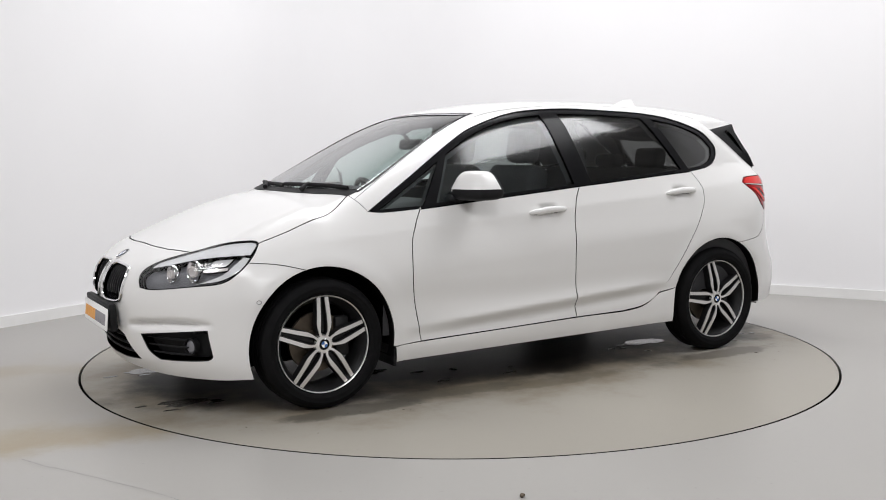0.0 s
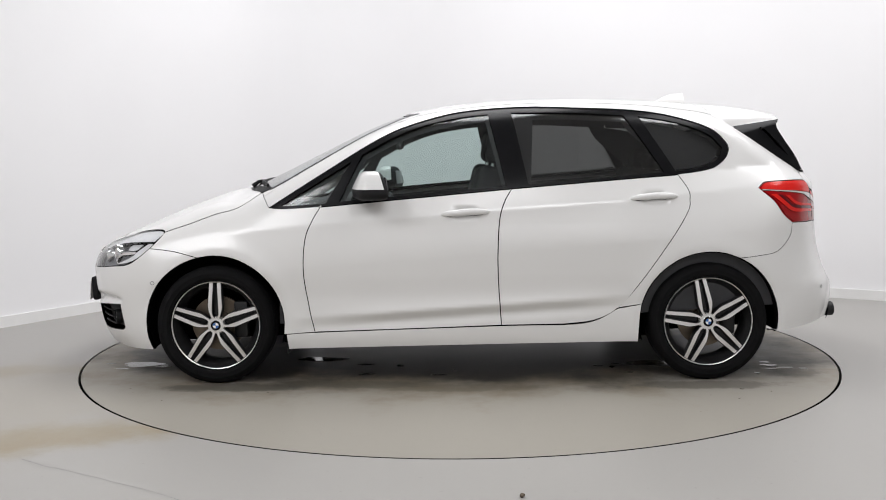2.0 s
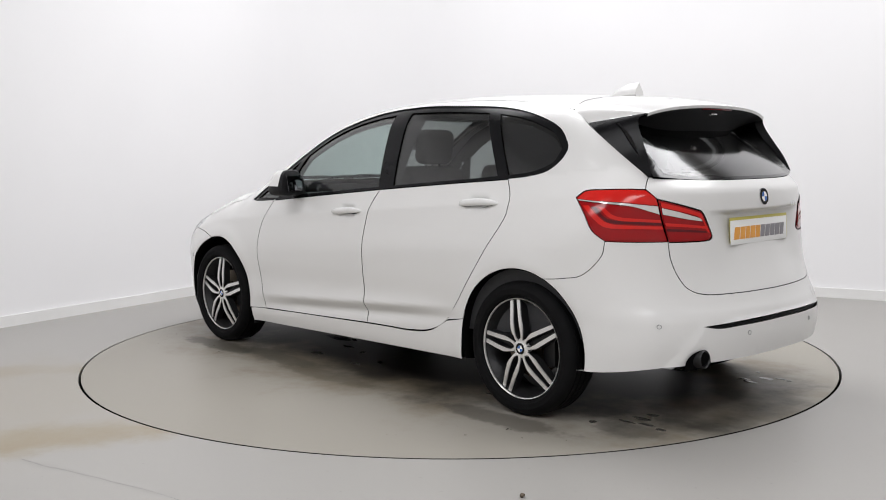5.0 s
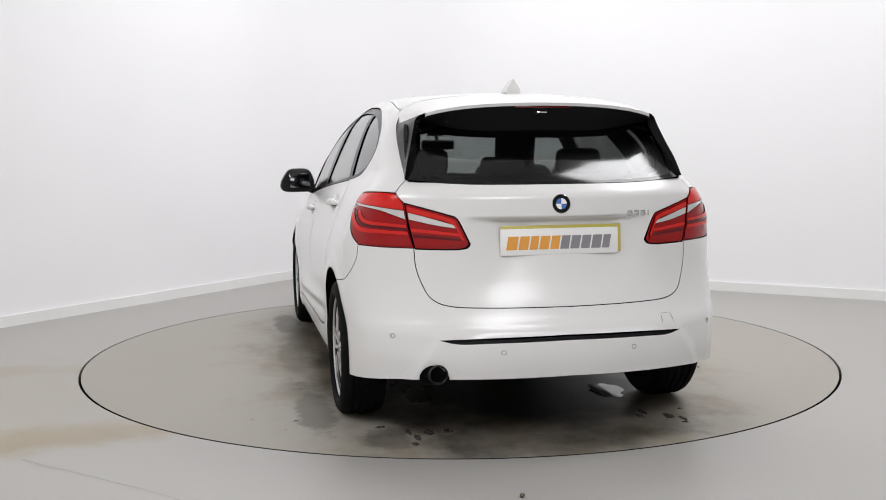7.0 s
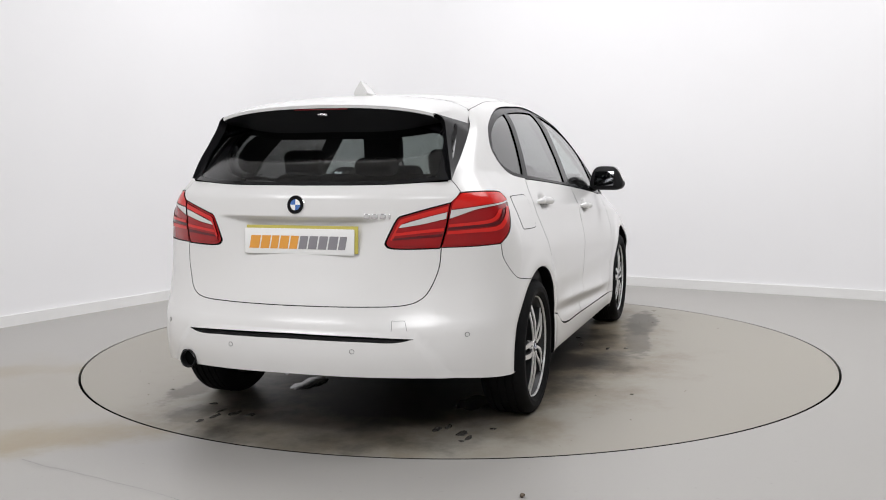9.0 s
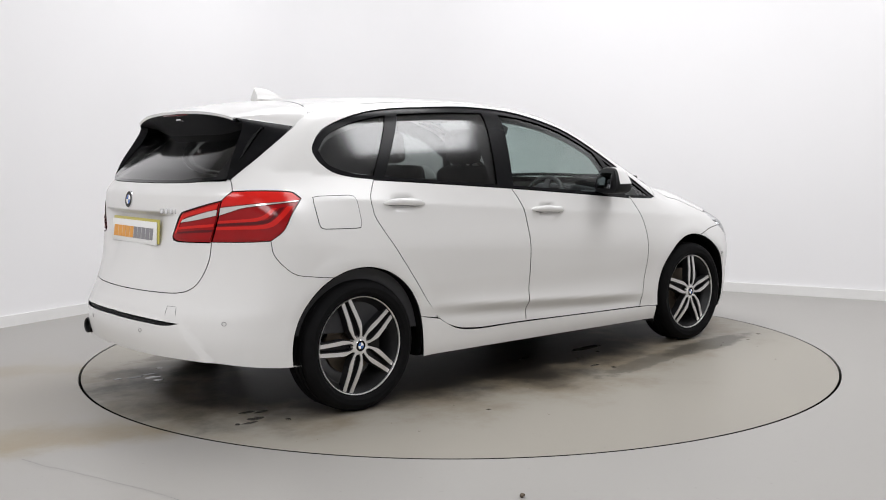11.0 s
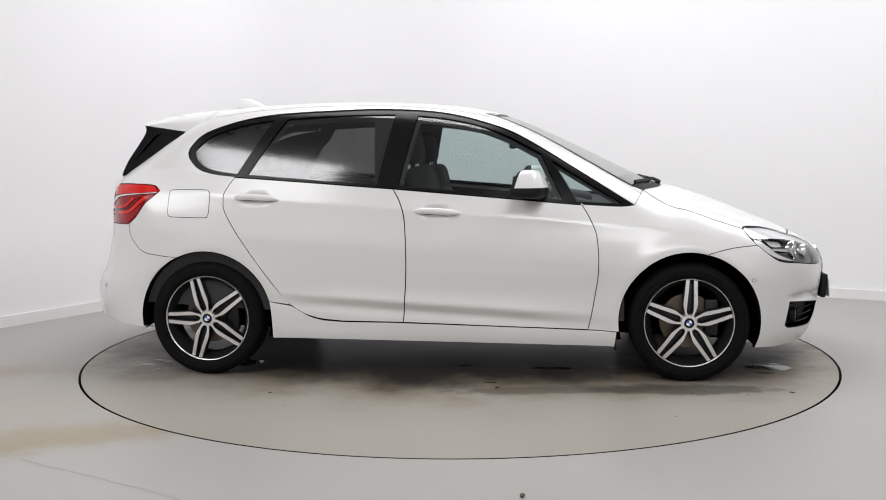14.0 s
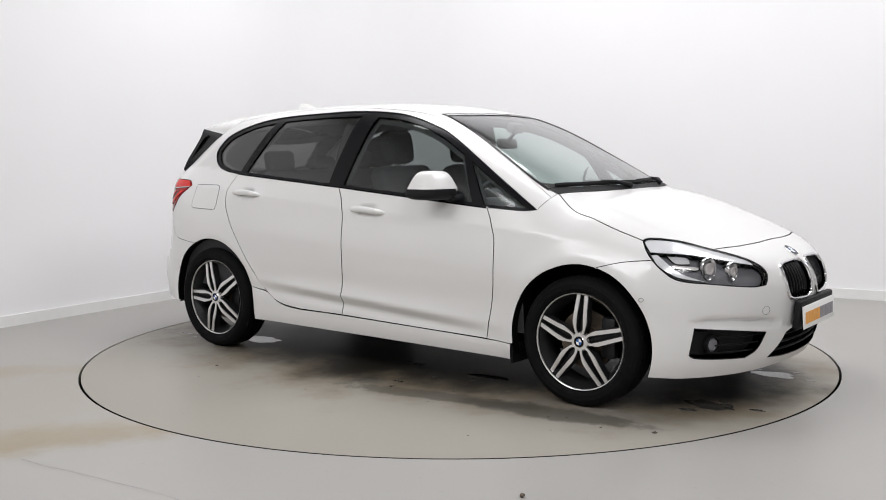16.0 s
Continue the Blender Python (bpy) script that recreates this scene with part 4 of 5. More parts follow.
# ---- nose: lamps and grilles ----
lampq = ring_of(F(LAMP_TOP), F(LAMP_IN), F(LAMP_LOW), F(LAMP_BACK))
lamps = both("headlamp", panel(lampq, from_front, holes=(inset(lampq, 0.0030),), gap=0.0, lift=-0.002, rim=0.018, step=0.03), M_TRIM, car, "clear headlamp with dark housing and chrome reflectors")
for ob in both("lens_cover", panel(lampq, from_front, gap=0.004, lift=0.0, rim=0, step=0.03), M_LENS, lamps, "clear lens cover"):
    ob.visible_shadow = False
both("housing", panel(lampq, from_front, gap=-0.004, lift=-0.045, rim=0, step=0.04), M_LAMPDARK, lamps, "dark grey lamp housing")
both("brow", panel(ring_of([(0.881, 0.818), (0.853, 0.830), (0.727, 0.819), (0.577, 0.777), (0.45, 0.734), (0.42, 0.708)], [(0.42, 0.708), (0.50, 0.724), (0.62, 0.752), (0.74, 0.770), (0.868, 0.776)]), from_front, lift=-0.007, rim=0.03, gap=0, step=0.03), M_SILVER, lamps, "bright silver lamp brow")
both("lower_sweep", panel(ring_of([(0.868, 0.765), (0.845, 0.715), (0.775, 0.665), (0.66, 0.642)], [(0.66, 0.642), (0.70, 0.655), (0.775, 0.690), (0.815, 0.735), (0.842, 0.768)]), from_front, lift=-0.012, rim=0.028, gap=0, step=0.03), M_SILVER, lamps, "silver sweep along the lamp's foot")
both("light_guide", panel(ring_of([(0.790, 0.726), (0.70, 0.716), (0.685, 0.706)], [(0.685, 0.706), (0.70, 0.700), (0.79, 0.712)]), from_front, lift=-0.02, rim=0.02, gap=0, step=0.03), M_CLEAR, lamps, "clear light guide")
both("side_reflector", panel(ring_of([(0.80, 0.776), (0.72, 0.768), (0.715, 0.735)], [(0.715, 0.735), (0.775, 0.738), (0.80, 0.776)]), from_front, lift=-0.03, rim=0.015, gap=0, step=0.03), M_SILVER, lamps)
for a, z, r in ((0.635, 0.698, 0.054), (0.530, 0.682, 0.044)):
    p, nn = from_front(np.array([[a, z]]))
    d = Vector((nn[0][0], nn[0][1] * 0.5, 0)).normalized()
    m = facing(p[0] - np.array(d) * 0.062, d)
    bm = bmesh.new()
    lathe(bm, [(r * 0.90, 0.0), (r * 1.02, 0.036), (r * 0.97, 0.040), (r * 0.88, 0.034), (r * 0.66, 0.016), (r * 0.50, 0.012)], 28, m @ Matrix.Diagonal((0.80, 1.0, 1, 1)))
    both("reflector", mesh_of(bm, 40), M_REFLECTOR, lamps, "chrome lamp reflector")
    bm = bmesh.new()
    lathe(bm, [(r * 0.50, 0.030), (r * 0.50, 0.044), (r * 0.40, 0.047), (r * 0.36, 0.040), (0, 0.038)], 24, m)
    both("projector_lens", mesh_of(bm, 40), M_CLEAR, lamps, "round projector lens")

for s in (1, -1):
    q = KIDNEY * np.array([s, 1])
    kid = part("kidney_frame", (lambda b: (tube(b, [tuple(v) for v in np.vstack([front_way(inset(q, -0.003))[0] + np.array([0.004, 0, 0]), front_way(inset(q, -0.003))[0][:2] + np.array([0.004, 0, 0])])], 0.0085, 8), b)[1])(bmesh.new()), M_CHROME, car, "chrome frame of the radiator grille")
    part("grille_back", panel(q, front_way, lift=-0.05, rim=0, gap=-0.004), M_UNDER, kid, "black grille depth")
    lo, hi = np.abs(q[:, 0]).min(), np.abs(q[:, 0]).max()
    for i in range(9):
        a = lo + (hi - lo) * (i + 0.7) / 9.4
        near = q[np.argsort(np.abs(np.abs(q[:, 0]) - a))[:6], 1]
        z0, z1 = near.min() - 0.003, near.max() + 0.003
        line = front_way(np.array([[s * a, z] for z in np.linspace(z0, z1, 6)]))[0] - np.array([0.016, 0, 0])
        bm = bmesh.new()
        tube(bm, [tuple(v) for v in line], 0.0055, 6)
        part("grille_slat", bm, M_TRIM, kid)
    fq = FOG * np.array([s, 1])
    pocket = part("fog_pocket", panel(fq, front_way, lift=-0.05, rim=0, gap=-0.006), M_BLACK, car, "black fog lamp pocket with slats")
    part("pocket_edge", panel(inset(fq, -0.0015), front_way, holes=(inset(fq, 0.004),), gap=0, lift=-0.0015, rim=0.052, step=0.05), M_BLACK, pocket, "black pocket edge")
    for z in (0.375, 0.338, 0.302):
        line = front_way(np.array([[s * a, z] for a in np.linspace(0.36 + (0.40 - z) * 0.5, 0.60, 8)]))[0] - np.array([0.022, 0, 0])
        bm = bmesh.new()
        tube(bm, [tuple(v) for v in line], 0.007, 6, 0.6)
        part("slat", bm, M_BLACK, pocket)
    p, nn = front_way(np.array([[s * 0.625, 0.335]]))
    m = facing(p[0] - nn[0] * 0.045, (nn[0][0], nn[0][1] * 0.5, 0))
    bm = bmesh.new()
    lathe(bm, [(0.042, 0.0), (0.042, 0.028), (0.036, 0.030), (0.034, 0.018)], 28, m)
    fog = part("fog_lamp", bm, M_BLACK, pocket, "round fog lamp")
    bm = bmesh.new()
    lathe(bm, [(0.034, 0.016), (0.025, 0.024), (0, 0.028)], 24, m)
    part("fog_lens", bm, M_LAMPDARK, fog)
gq = part("lower_grille", panel(GRILLE, front_way, lift=-0.045, rim=0, gap=-0.006), M_UNDER, car, "black lower air intake with bars")
part("intake_edge", panel(inset(GRILLE, -0.0015), front_way, holes=(inset(GRILLE, 0.004),), gap=0, lift=-0.0015, rim=0.048, step=0.05), M_BLACK, gq, "black intake edge")
for z, a in ((0.352, 0.245), (0.315, 0.27), (0.278, 0.30)):
    line = front_way(np.array([[k, z] for k in np.linspace(-a, a, 14)]))[0] - np.array([0.018, 0, 0])
    bm = bmesh.new()
    tube(bm, [tuple(v) for v in line], 0.009, 6, 0.6)
    part("grille_bar", bm, M_BLACK, gq)

# ---- screen surround, cowl, wipers, aerial ----
part("screen_seal", panel(inset(SCREEN, -0.008), from_top, holes=(inset(SCREEN, 0.008),), lift=0.0012, rim=0.004, gap=0, step=0.08), M_TRIM, ws, "black windscreen seal")
cowl = mirror_y(ring_of([(1.262, 0.0), (1.247, 0.2), (1.197, 0.42), (1.105, 0.662)], [(1.105, 0.662), (1.045, 0.668)], [(1.045, 0.668), (1.15, 0.42), (1.20, 0.2), (1.215, 0.0)]))
part("cowl", panel(cowl, from_top, lift=0.003, rim=0.01, gap=0), M_BLACK, car, "black plastic wiper cowl")
for pts, hump in ((((1.075, 0.610), (1.135, 0.40), (1.175, 0.22), (1.195, 0.05)), (1.205, 0.33)), (((1.205, 0.06), (1.185, -0.20), (1.135, -0.42), (1.06, -0.62)), (1.235, -0.12))):
    l3 = from_top(smooth_line(pts, 0.06))[0]
    l3[:, 2] += 0.010
    bm = bmesh.new()
    tube(bm, [tuple(v) for v in l3], 0.009, 6, 1.4)
    wiper = part("wiper", bm, M_BLACK, car, "black windscreen wiper")
    k = l3[len(l3) // 2]
    hp = from_top(np.array([hump]))[0][0]
    bm = bmesh.new()
    tube(bm, [tuple(hp + np.array([0.01, 0, 0.012])), tuple((hp + k) / 2 + np.array([0, 0, 0.020])), tuple(k + np.array([0, 0, 0.010]))], [0.014, 0.010, 0.007], 8)
    part("wiper_arm", bm, M_BLACK, wiper)
bm = bmesh.new()
tube(bm, [(-1.205, 0, 1.525), (-1.26, 0, 1.538), (-1.32, 0, 1.548), (-1.385, 0, 1.552)], [0.012, 0.030, 0.042, 0.042], 16)
for v in bm.verts:
    h = v.co.z - 1.53
    v.co.y *= max(0.25, 1 - 14 * max(h, 0))
part("aerial_fin", bm, M_PAINT, car, "white shark fin aerial")

# ---- mirrors, handles ----
def rounded(bm, cx, cy, cz, sx, sy, sz, e=0.6, cut=None):
    g = bmesh.ops.create_uvsphere(bm, u_segments=28, v_segments=18, radius=1)
    for v in g["verts"]:
        x, y, z = (math.copysign(abs(k) ** e, k) for k in v.co)
        l = 1.0
        v.co = (cx + sx * x * l, cy + sy * y * l, cz + sz * z * l)


def mirror_shape(v, upper):
    """Leans the housing back and slims it towards the door."""
    x, y, z = v
    k = (y - 0.80) / 0.21
    x += -0.05 * max(k, 0) ** 1.6 + 0.02
    if z > 1.05:
        t = (z - 1.05) / 0.1
        x, y = 0.475 + (x - 0.475) * (1 - 0.42 * t), 0.89 + (y - 0.89) * (1 - 0.36 * t)
    return x, y, z


for upper in (True, False):
    bm = bmesh.new()
    k = 1.0 if upper else 0.972
    rounded(bm, 0.480, 0.912, 1.070, 0.094 * k, 0.116 * k, 0.078 * k, 0.46)
    if upper:
        bmesh.ops.bisect_plane(bm, geom=bm.verts[:] + bm.edges[:] + bm.faces[:], plane_co=(0, 0, 1.054), plane_no=(0, 0, 1), clear_inner=True)
    bmesh.ops.bisect_plane(bm, geom=bm.verts[:] + bm.edges[:] + bm.faces[:], plane_co=(0.438 if upper else 0.412, 0, 0), plane_no=(1, 0, 0), clear_inner=True)
    bmesh.ops.holes_fill(bm, edges=[e for e in bm.edges if e.is_boundary])
    for v in bm.verts:
        v.co = mirror_shape(v.co, upper)
    me = mesh_of(bm, 50)
    if upper:
        mirrors = both("door_mirror", me, M_PAINT, car, "white door mirror with black housing")
    else:
        both("mirror_housing", me, M_BLACK, mirrors, "black mirror housing")
bm = bmesh.new()
tube(bm, [(0.50, 0.85, 1.020), (0.53, 0.80, 1.000), (0.56, 0.755, 0.992)], [0.030, 0.034, 0.045], 12, 0.7)
both("mirror_foot", mesh_of(bm, 50), M_BLACK, mirrors, "black mirror foot")
bm = bmesh.new()
box(bm, (0.006, 0.136, 0.092), pose(0.409, 0.902, 1.070, 0, 7, 16), 0.002)
both("mirror_glass", mesh_of(bm), M_MIRROR, mirrors, "mirror glass")
bm = bmesh.new()
tube(bm, [(0.575, 0.82, 1.046), (0.560, 0.90, 1.047), (0.515, 0.985, 1.049), (0.455, 1.008, 1.052)], 0.006, 6)
both("indicator", mesh_of(bm), M_SILVER, mirrors, "clear indicator strip")

for x0, x1, z0, z1, doorpair in ((-0.150, 0.105, 0.926, 0.911, doors), (-1.165, -0.912, 1.000, 0.988, doors2)):
    xs = np.linspace(x0, x1, 13)
    q = np.stack([xs, z0 + (z1 - z0) * (xs - x0) / (x1 - x0)], 1)
    p, nn = from_side(q)
    k = np.linspace(-1, 1, 13)
    pts = [tuple(v) for v in p + nn * (0.030 * (1 - np.abs(k) ** 3.5) - 0.004)[:, None]]
    bm = bmesh.new()
    tube(bm, pts, [0.006 + 0.0105 * (1 - abs(v) ** 4) for v in k], 10, 1.15)
    hs = both("door_handle", mesh_of(bm, 60), M_PAINT, doorpair, "white door handle")
    # dark strip set low behind the handle, painting the shade under it
    bm = bmesh.new()
    tube(bm, [(v[0], v[1], v[2] - 0.005) for v in p - nn * 0.011], [0.010 + 0.007 * (1 - abs(v) ** 4) for v in k], 10, 1.15)
    both("handle_shade", mesh_of(bm, 60), M_SEAL_SHADE, hs, "dark strip painted as the shade under the handle")


# ---- wheels ----
def spoke_outline(side):
    """One bar of a spoke pair in the wheel's face: radius along y, offset along x."""
    return [(side * 0.003, 0.038), (side * 0.0125, 0.050), (side * 0.0175, 0.064), (side * 0.0180, 0.085), (side * 0.0160, 0.130), (side * 0.0105, 0.234), (side * 0.0300, 0.234), (side * 0.0350, 0.150), (side * 0.0385, 0.105), (side * 0.0360, 0.086), (side * 0.0245, 0.046), (side * 0.018, 0.036)]


def spoke_mesh(side, turn, depth0, depth1, grow, flat):
    """A bar that dips towards the rim; local z looks out of the wheel."""
    bm = bmesh.new()
    pts = inset(np.array(spoke_outline(side)), -grow)

    def face_z(r):
        return -0.004 - 0.010 * max(0, r - 0.05) / 0.17 + 0.010 * math.sin(math.pi * min(max((r - 0.03) / 0.19, 0), 1))
    rot = Matrix.Rotation(turn, 4, "Z")
    up = [bm.verts.new(rot @ Vector((x, y, face_z(y) + depth0))) for x, y in pts]
    dn = [bm.verts.new(rot @ Vector((x, y, face_z(y) - depth1))) for x, y in pts]
    bm.faces.new(up)
    bm.faces.new(dn[::-1])
    for i in range(len(up)):
        j = (i + 1) % len(up)
        bm.faces.new((up[i], dn[i], dn[j], up[j]))
    bmesh.ops.triangulate(bm, faces=bm.faces[:])
    return mesh_of(bm, 25)


def wheel(m, spin):
    """Axle along local z, face outwards; the hub's badge is at the origin."""
    hub = new("wheel")
    hub.parent = car
    hub.matrix_basis = m
    tagged(hub, "two-tone alloy wheel with five double spokes and black tyre")
    bm = bmesh.new()
    prof = [(0.222, -0.170), (0.236, -0.186), (0.266, -0.196), (0.296, -0.190), (0.312, -0.172), (0.3185, -0.155)]
    for g in (-0.140, -0.105, -0.070, -0.035):
        prof += [(0.321, g - 0.010), (0.321, g - 0.004), (0.314, g - 0.003), (0.314, g + 0.003), (0.321, g + 0.004), (0.321, g + 0.010)]
    prof += [(0.3185, -0.012), (0.312, 0.002), (0.298, 0.014), (0.284, 0.0185), (0.281, 0.0175), (0.262, 0.0175), (0.248, 0.008), (0.242, -0.006), (0.232, -0.030), (0.222, -0.030)]
    lathe(bm, prof, 64, closed=True)
    part("tyre", bm, M_RUBBER, hub, "black tyre, slightly dusty")
    bm = bmesh.new()
    lathe(bm, [(0.230, -0.165), (0.205, -0.14), (0.198, -0.08), (0.212, -0.040), (0.227, -0.022), (0.2345, -0.008), (0.2345, -0.016), (0.226, -0.040), (0.205, -0.07), (0.203, -0.08), (0.210, -0.14), (0.224, -0.170)], 64, closed=True)
    part("rim_barrel", bm, M_ALLOYD, hub, "dark grey rim barrel")
    bm = bmesh.new()
    lathe(bm, [(0.2340, -0.012), (0.2358, -0.001), (0.2392, 0.001), (0.2412, -0.008), (0.237, -0.022)], 72, closed=True)
    part("rim_lip", bm, M_ALLOY, hub, "machined silver rim lip")
    bm = bmesh.new()
    lathe(bm, [(0, -0.004), (0.034, -0.004), (0.044, -0.0055), (0.047, -0.012), (0.050, -0.03), (0, -0.04)], 40)
    part("hub_face", bm, M_ALLOY, hub, "machined hub face")
    roundel(pose(0, 0, -0.0035), 0.028, hub)
    for k in range(5):
        a = spin + 2 * math.pi * k / 5
        for s in (1, -1):
            part("spoke", spoke_mesh(s, a, -0.003, 0.045, 0.003, 0), M_ALLOYD, hub)
            part("spoke_face", spoke_mesh(s, a, 0.0022, 0.003, -0.0004, 0), M_ALLOY, hub)
        bm = bmesh.new()
        box(bm, (0.026, 0.165, 0.02), Matrix.Rotation(a, 4, "Z") @ pose(0, 0.137, -0.040, -8, 0, 0), 0.004)
        part("spoke_web", bm, M_ALLOYD, hub)
        bm = bmesh.new()
        lathe(bm, [(0.0105, -0.004), (0.0105, -0.013), (0.006, -0.016), (0, -0.016)], 12, Matrix.Rotation(a, 4, "Z") @ pose(0, 0.060, -0.012))
        part("wheel_bolt", bm, M_ALLOYD, hub)
    bm = bmesh.new()
    lathe(bm, [(0, -0.075), (0.070, -0.075), (0.072, -0.085), (0.148, -0.086), (0.148, -0.108), (0, -0.108)], 48)
    part("brake_disc", bm, M_BRAKE, hub, "brownish steel brake disc")
    bm = bmesh.new()
    box(bm, (0.075, 0.20, 0.05), pose(0.125, 0.02, -0.085), 0.012)
    part("brake_caliper", bm, M_ALLOYD, hub)
    return hub


# the face of a left wheel looks to the car's left
LEFT = Matrix(((-1, 0, 0, 0), (0, 0, 1, 0), (0, 1, 0, 0), (0, 0, 0, 1)))
RIGHT = Matrix(((1, 0, 0, 0), (0, 0, -1, 0), (0, 1, 0, 0), (0, 0, 0, 1)))
wheel(Matrix.Translation((1.335, 0.862, 0.3205)) @ LEFT, radians(0))
wheel(Matrix.Translation((-1.335, 0.862, 0.3205)) @ LEFT, radians(11))
wheel(Matrix.Translation((1.335, -0.862, 0.3205)) @ RIGHT, radians(-3))
wheel(Matrix.Translation((-1.335, -0.862, 0.3205)) @ RIGHT, radians(18))

# ---- arches and underside ----
for ax in (1.335, -1.335):
    bm = bmesh.new()
    lines = []
    angles = np.radians(np.linspace(-22, 196, 46) if ax > 0 else np.linspace(-16, 190, 46))
    edge = np.stack([ax + 0.3755 * np.cos(angles), 0.325 + 0.3755 * np.sin(angles)], 1)
    ys = from_side(edge)[0][:, 1]
    for dy, r in ((0.004, 0.3735), (0.05, 0.3745), (0.06, 0.398), (0.30, 0.400)):
        lines.append([(ax + r * math.cos(a), y - dy, 0.325 + r * math.sin(a)) for a, y in zip(angles, ys)])
    strip(bm, lines)
    vs = [bm.verts.new(v) for v in lines[-1]]
    bm.faces.new(vs)
    both("arch_liner", mesh_of(bm, 40), M_UNDER, car, "black wheel arch liner")
bm = bmesh.new()
box(bm, (1.86, 1.56, 0.10), pose(0.0, 0, 0.245), 0.02)
box(bm, (3.90, 1.10, 0.10), pose(0.02, 0, 0.32), 0.03)
box(bm, (0.40, 0.80, 0.10), pose(-1.70, 0, 0.30), 0.03)
part("underbody", bm, M_UNDER, car, "black underbody")
bm = bmesh.new()
box(bm, (0.95, 1.08, 0.42), pose(1.52, 0, 0.53), 0.05)
part("engine", bm, M_UNDER, car, "black engine bay")
bm = bmesh.new()
box(bm, (0.05, 1.3, 0.05), pose(1.30, 0, 0.22), 0.01)
box(bm, (0.05, 1.3, 0.05), pose(-1.335, 0, 0.25), 0.01)
part("axle", bm, M_UNDER, car)
for x in (0.945,):
    bm = bmesh.new()
    box(bm, (0.012, 0.20, 0.10), pose(x, 0.76, 0.215), 0.004)
    both("mud_flap", mesh_of(bm), M_BLACK, car, "black plastic wheel arch flap")

# ---- cabin ----
card = ring_of([(1.00, 0.93), (0.60, 0.955), (0.0, 1.012), (-0.9, 1.084), (-1.40, 1.135)], [(-1.40, 1.135), (-1.60, 1.08), (-1.72, 0.80), (-1.70, 0.40)], [(-1.70, 0.40), (0.0, 0.32), (1.0, 0.32)], [(1.0, 0.32), (1.00, 0.93)])
both("door_card", panel(card, from_side, lift=-0.055, rim=0.0, gap=0, step=0.08), M_CABIN, car, "dark grey plastic door lining")
both("pillar_lining", panel(dlo, from_side, holes=(inset(W1, 0.004), inset(W2, 0.012), inset(W3, 0.010), inset(W4, 0.006)), lift=-0.036, rim=0.0, gap=-0.03, step=0.08), M_CABIN, car, "dark pillar lining")
liner = mirror_y(ring_of([(0.26, 0.0), (0.24, 0.25), (0.18, 0.47)], [(0.18, 0.47), (-0.3, 0.52), (-0.9, 0.52), (-1.38, 0.49)], [(-1.38, 0.49), (-1.40, 0.2), (-1.40, 0.0)]))
part("headlining", panel(liner, from_top, lift=-0.035, rim=0.0, gap=0, step=0.1), M_LINER, car, "pale grey headlining")


def seat(x, y, wide=0.50):
    s = part("front_seat", (lambda b: (box(b, (0.50, wide, 0.16), pose(x + 0.25, y, 0.50, 0, -8, 0), 0.05, 3), b)[1])(bmesh.new()), M_FABRIC, car, "dark grey fabric front seat")
    bm = bmesh.new()
    box(bm, (0.15, wide * 0.94, 0.66), pose(x - 0.07, y, 0.84, 0, -14, 0), 0.055, 3)
    part("backrest", bm, M_FABRIC, s)
    bm = bmesh.new()
    box(bm, (0.11, 0.245, 0.20), pose(x - 0.175, y, 1.275, 0, -8, 0), 0.045, 3)
    part("headrest", bm, M_FABRIC, s)
    for d in (-0.05, 0.05):
        bm = bmesh.new()
        tube(bm, [(x - 0.145, y + d, 1.12), (x - 0.17, y + d, 1.22)], 0.007, 8)
        part("headrest_post", bm, M_CHROME, s)
    return s


seat(-0.04, 0.355)
seat(-0.04, -0.355)
bm = bmesh.new()
box(bm, (0.50, 1.20, 0.18), pose(-0.78, 0, 0.52, 0, -6, 0), 0.05, 3)
bench = part("rear_seat", bm, M_FABRIC, car, "dark grey fabric rear bench")
bm = bmesh.new()
box(bm, (0.16, 1.20, 0.62), pose(-1.08, 0, 0.83, 0, -16, 0), 0.055, 3)
part("backrest", bm, M_FABRIC, bench)
for y, h in ((0.40, 0.13), (0.0, 0.09), (-0.40, 0.13)):
    bm = bmesh.new()
    box(bm, (0.09, 0.23, h), pose(-1.19, y, 1.13 + h / 2, 0, -8, 0), 0.035, 3)
    part("headrest", bm, M_FABRIC, bench)
bm = bmesh.new()
box(bm, (0.46, 1.38, 0.22), pose(0.80, 0, 0.86, 0, 12, 0), 0.07, 3)
box(bm, (0.30, 0.34, 0.08), pose(0.68, -0.36, 0.985, 0, 8, 0), 0.03, 3)
box(bm, (0.45, 0.26, 0.36), pose(0.50, 0, 0.62, 0, 0, 0), 0.05, 2)
part("dashboard", bm, M_CABIN, car, "dark grey dashboard")
bm = bmesh.new()
sw = Matrix.Translation((0.44, -0.36, 0.925)) @ Matrix.Rotation(radians(-64), 4, "Y")
lathe(bm, [(0.170 + 0.016 * math.cos(a), 0.016 * math.sin(a)) for a in np.linspace(0, 2 * math.pi, 10, endpoint=False)], 36, sw, closed=True)
box(bm, (0.32, 0.05, 0.02), sw, 0.008)
box(bm, (0.05, 0.17, 0.02), sw @ pose(0, -0.08, 0), 0.008)
lathe(bm, [(0, 0.03), (0.055, 0.026), (0.065, 0.0), (0, -0.02)], 24, sw)
part("steering_wheel", bm, M_CABIN, car, "black steering wheel")
bm = bmesh.new()
box(bm, (0.035, 0.225, 0.062), pose(0.36, 0.0, 1.292, 0, -8, 6), 0.016, 3)
tube(bm, [(0.37, 0, 1.31), (0.44, 0, 1.385)], 0.012, 8)
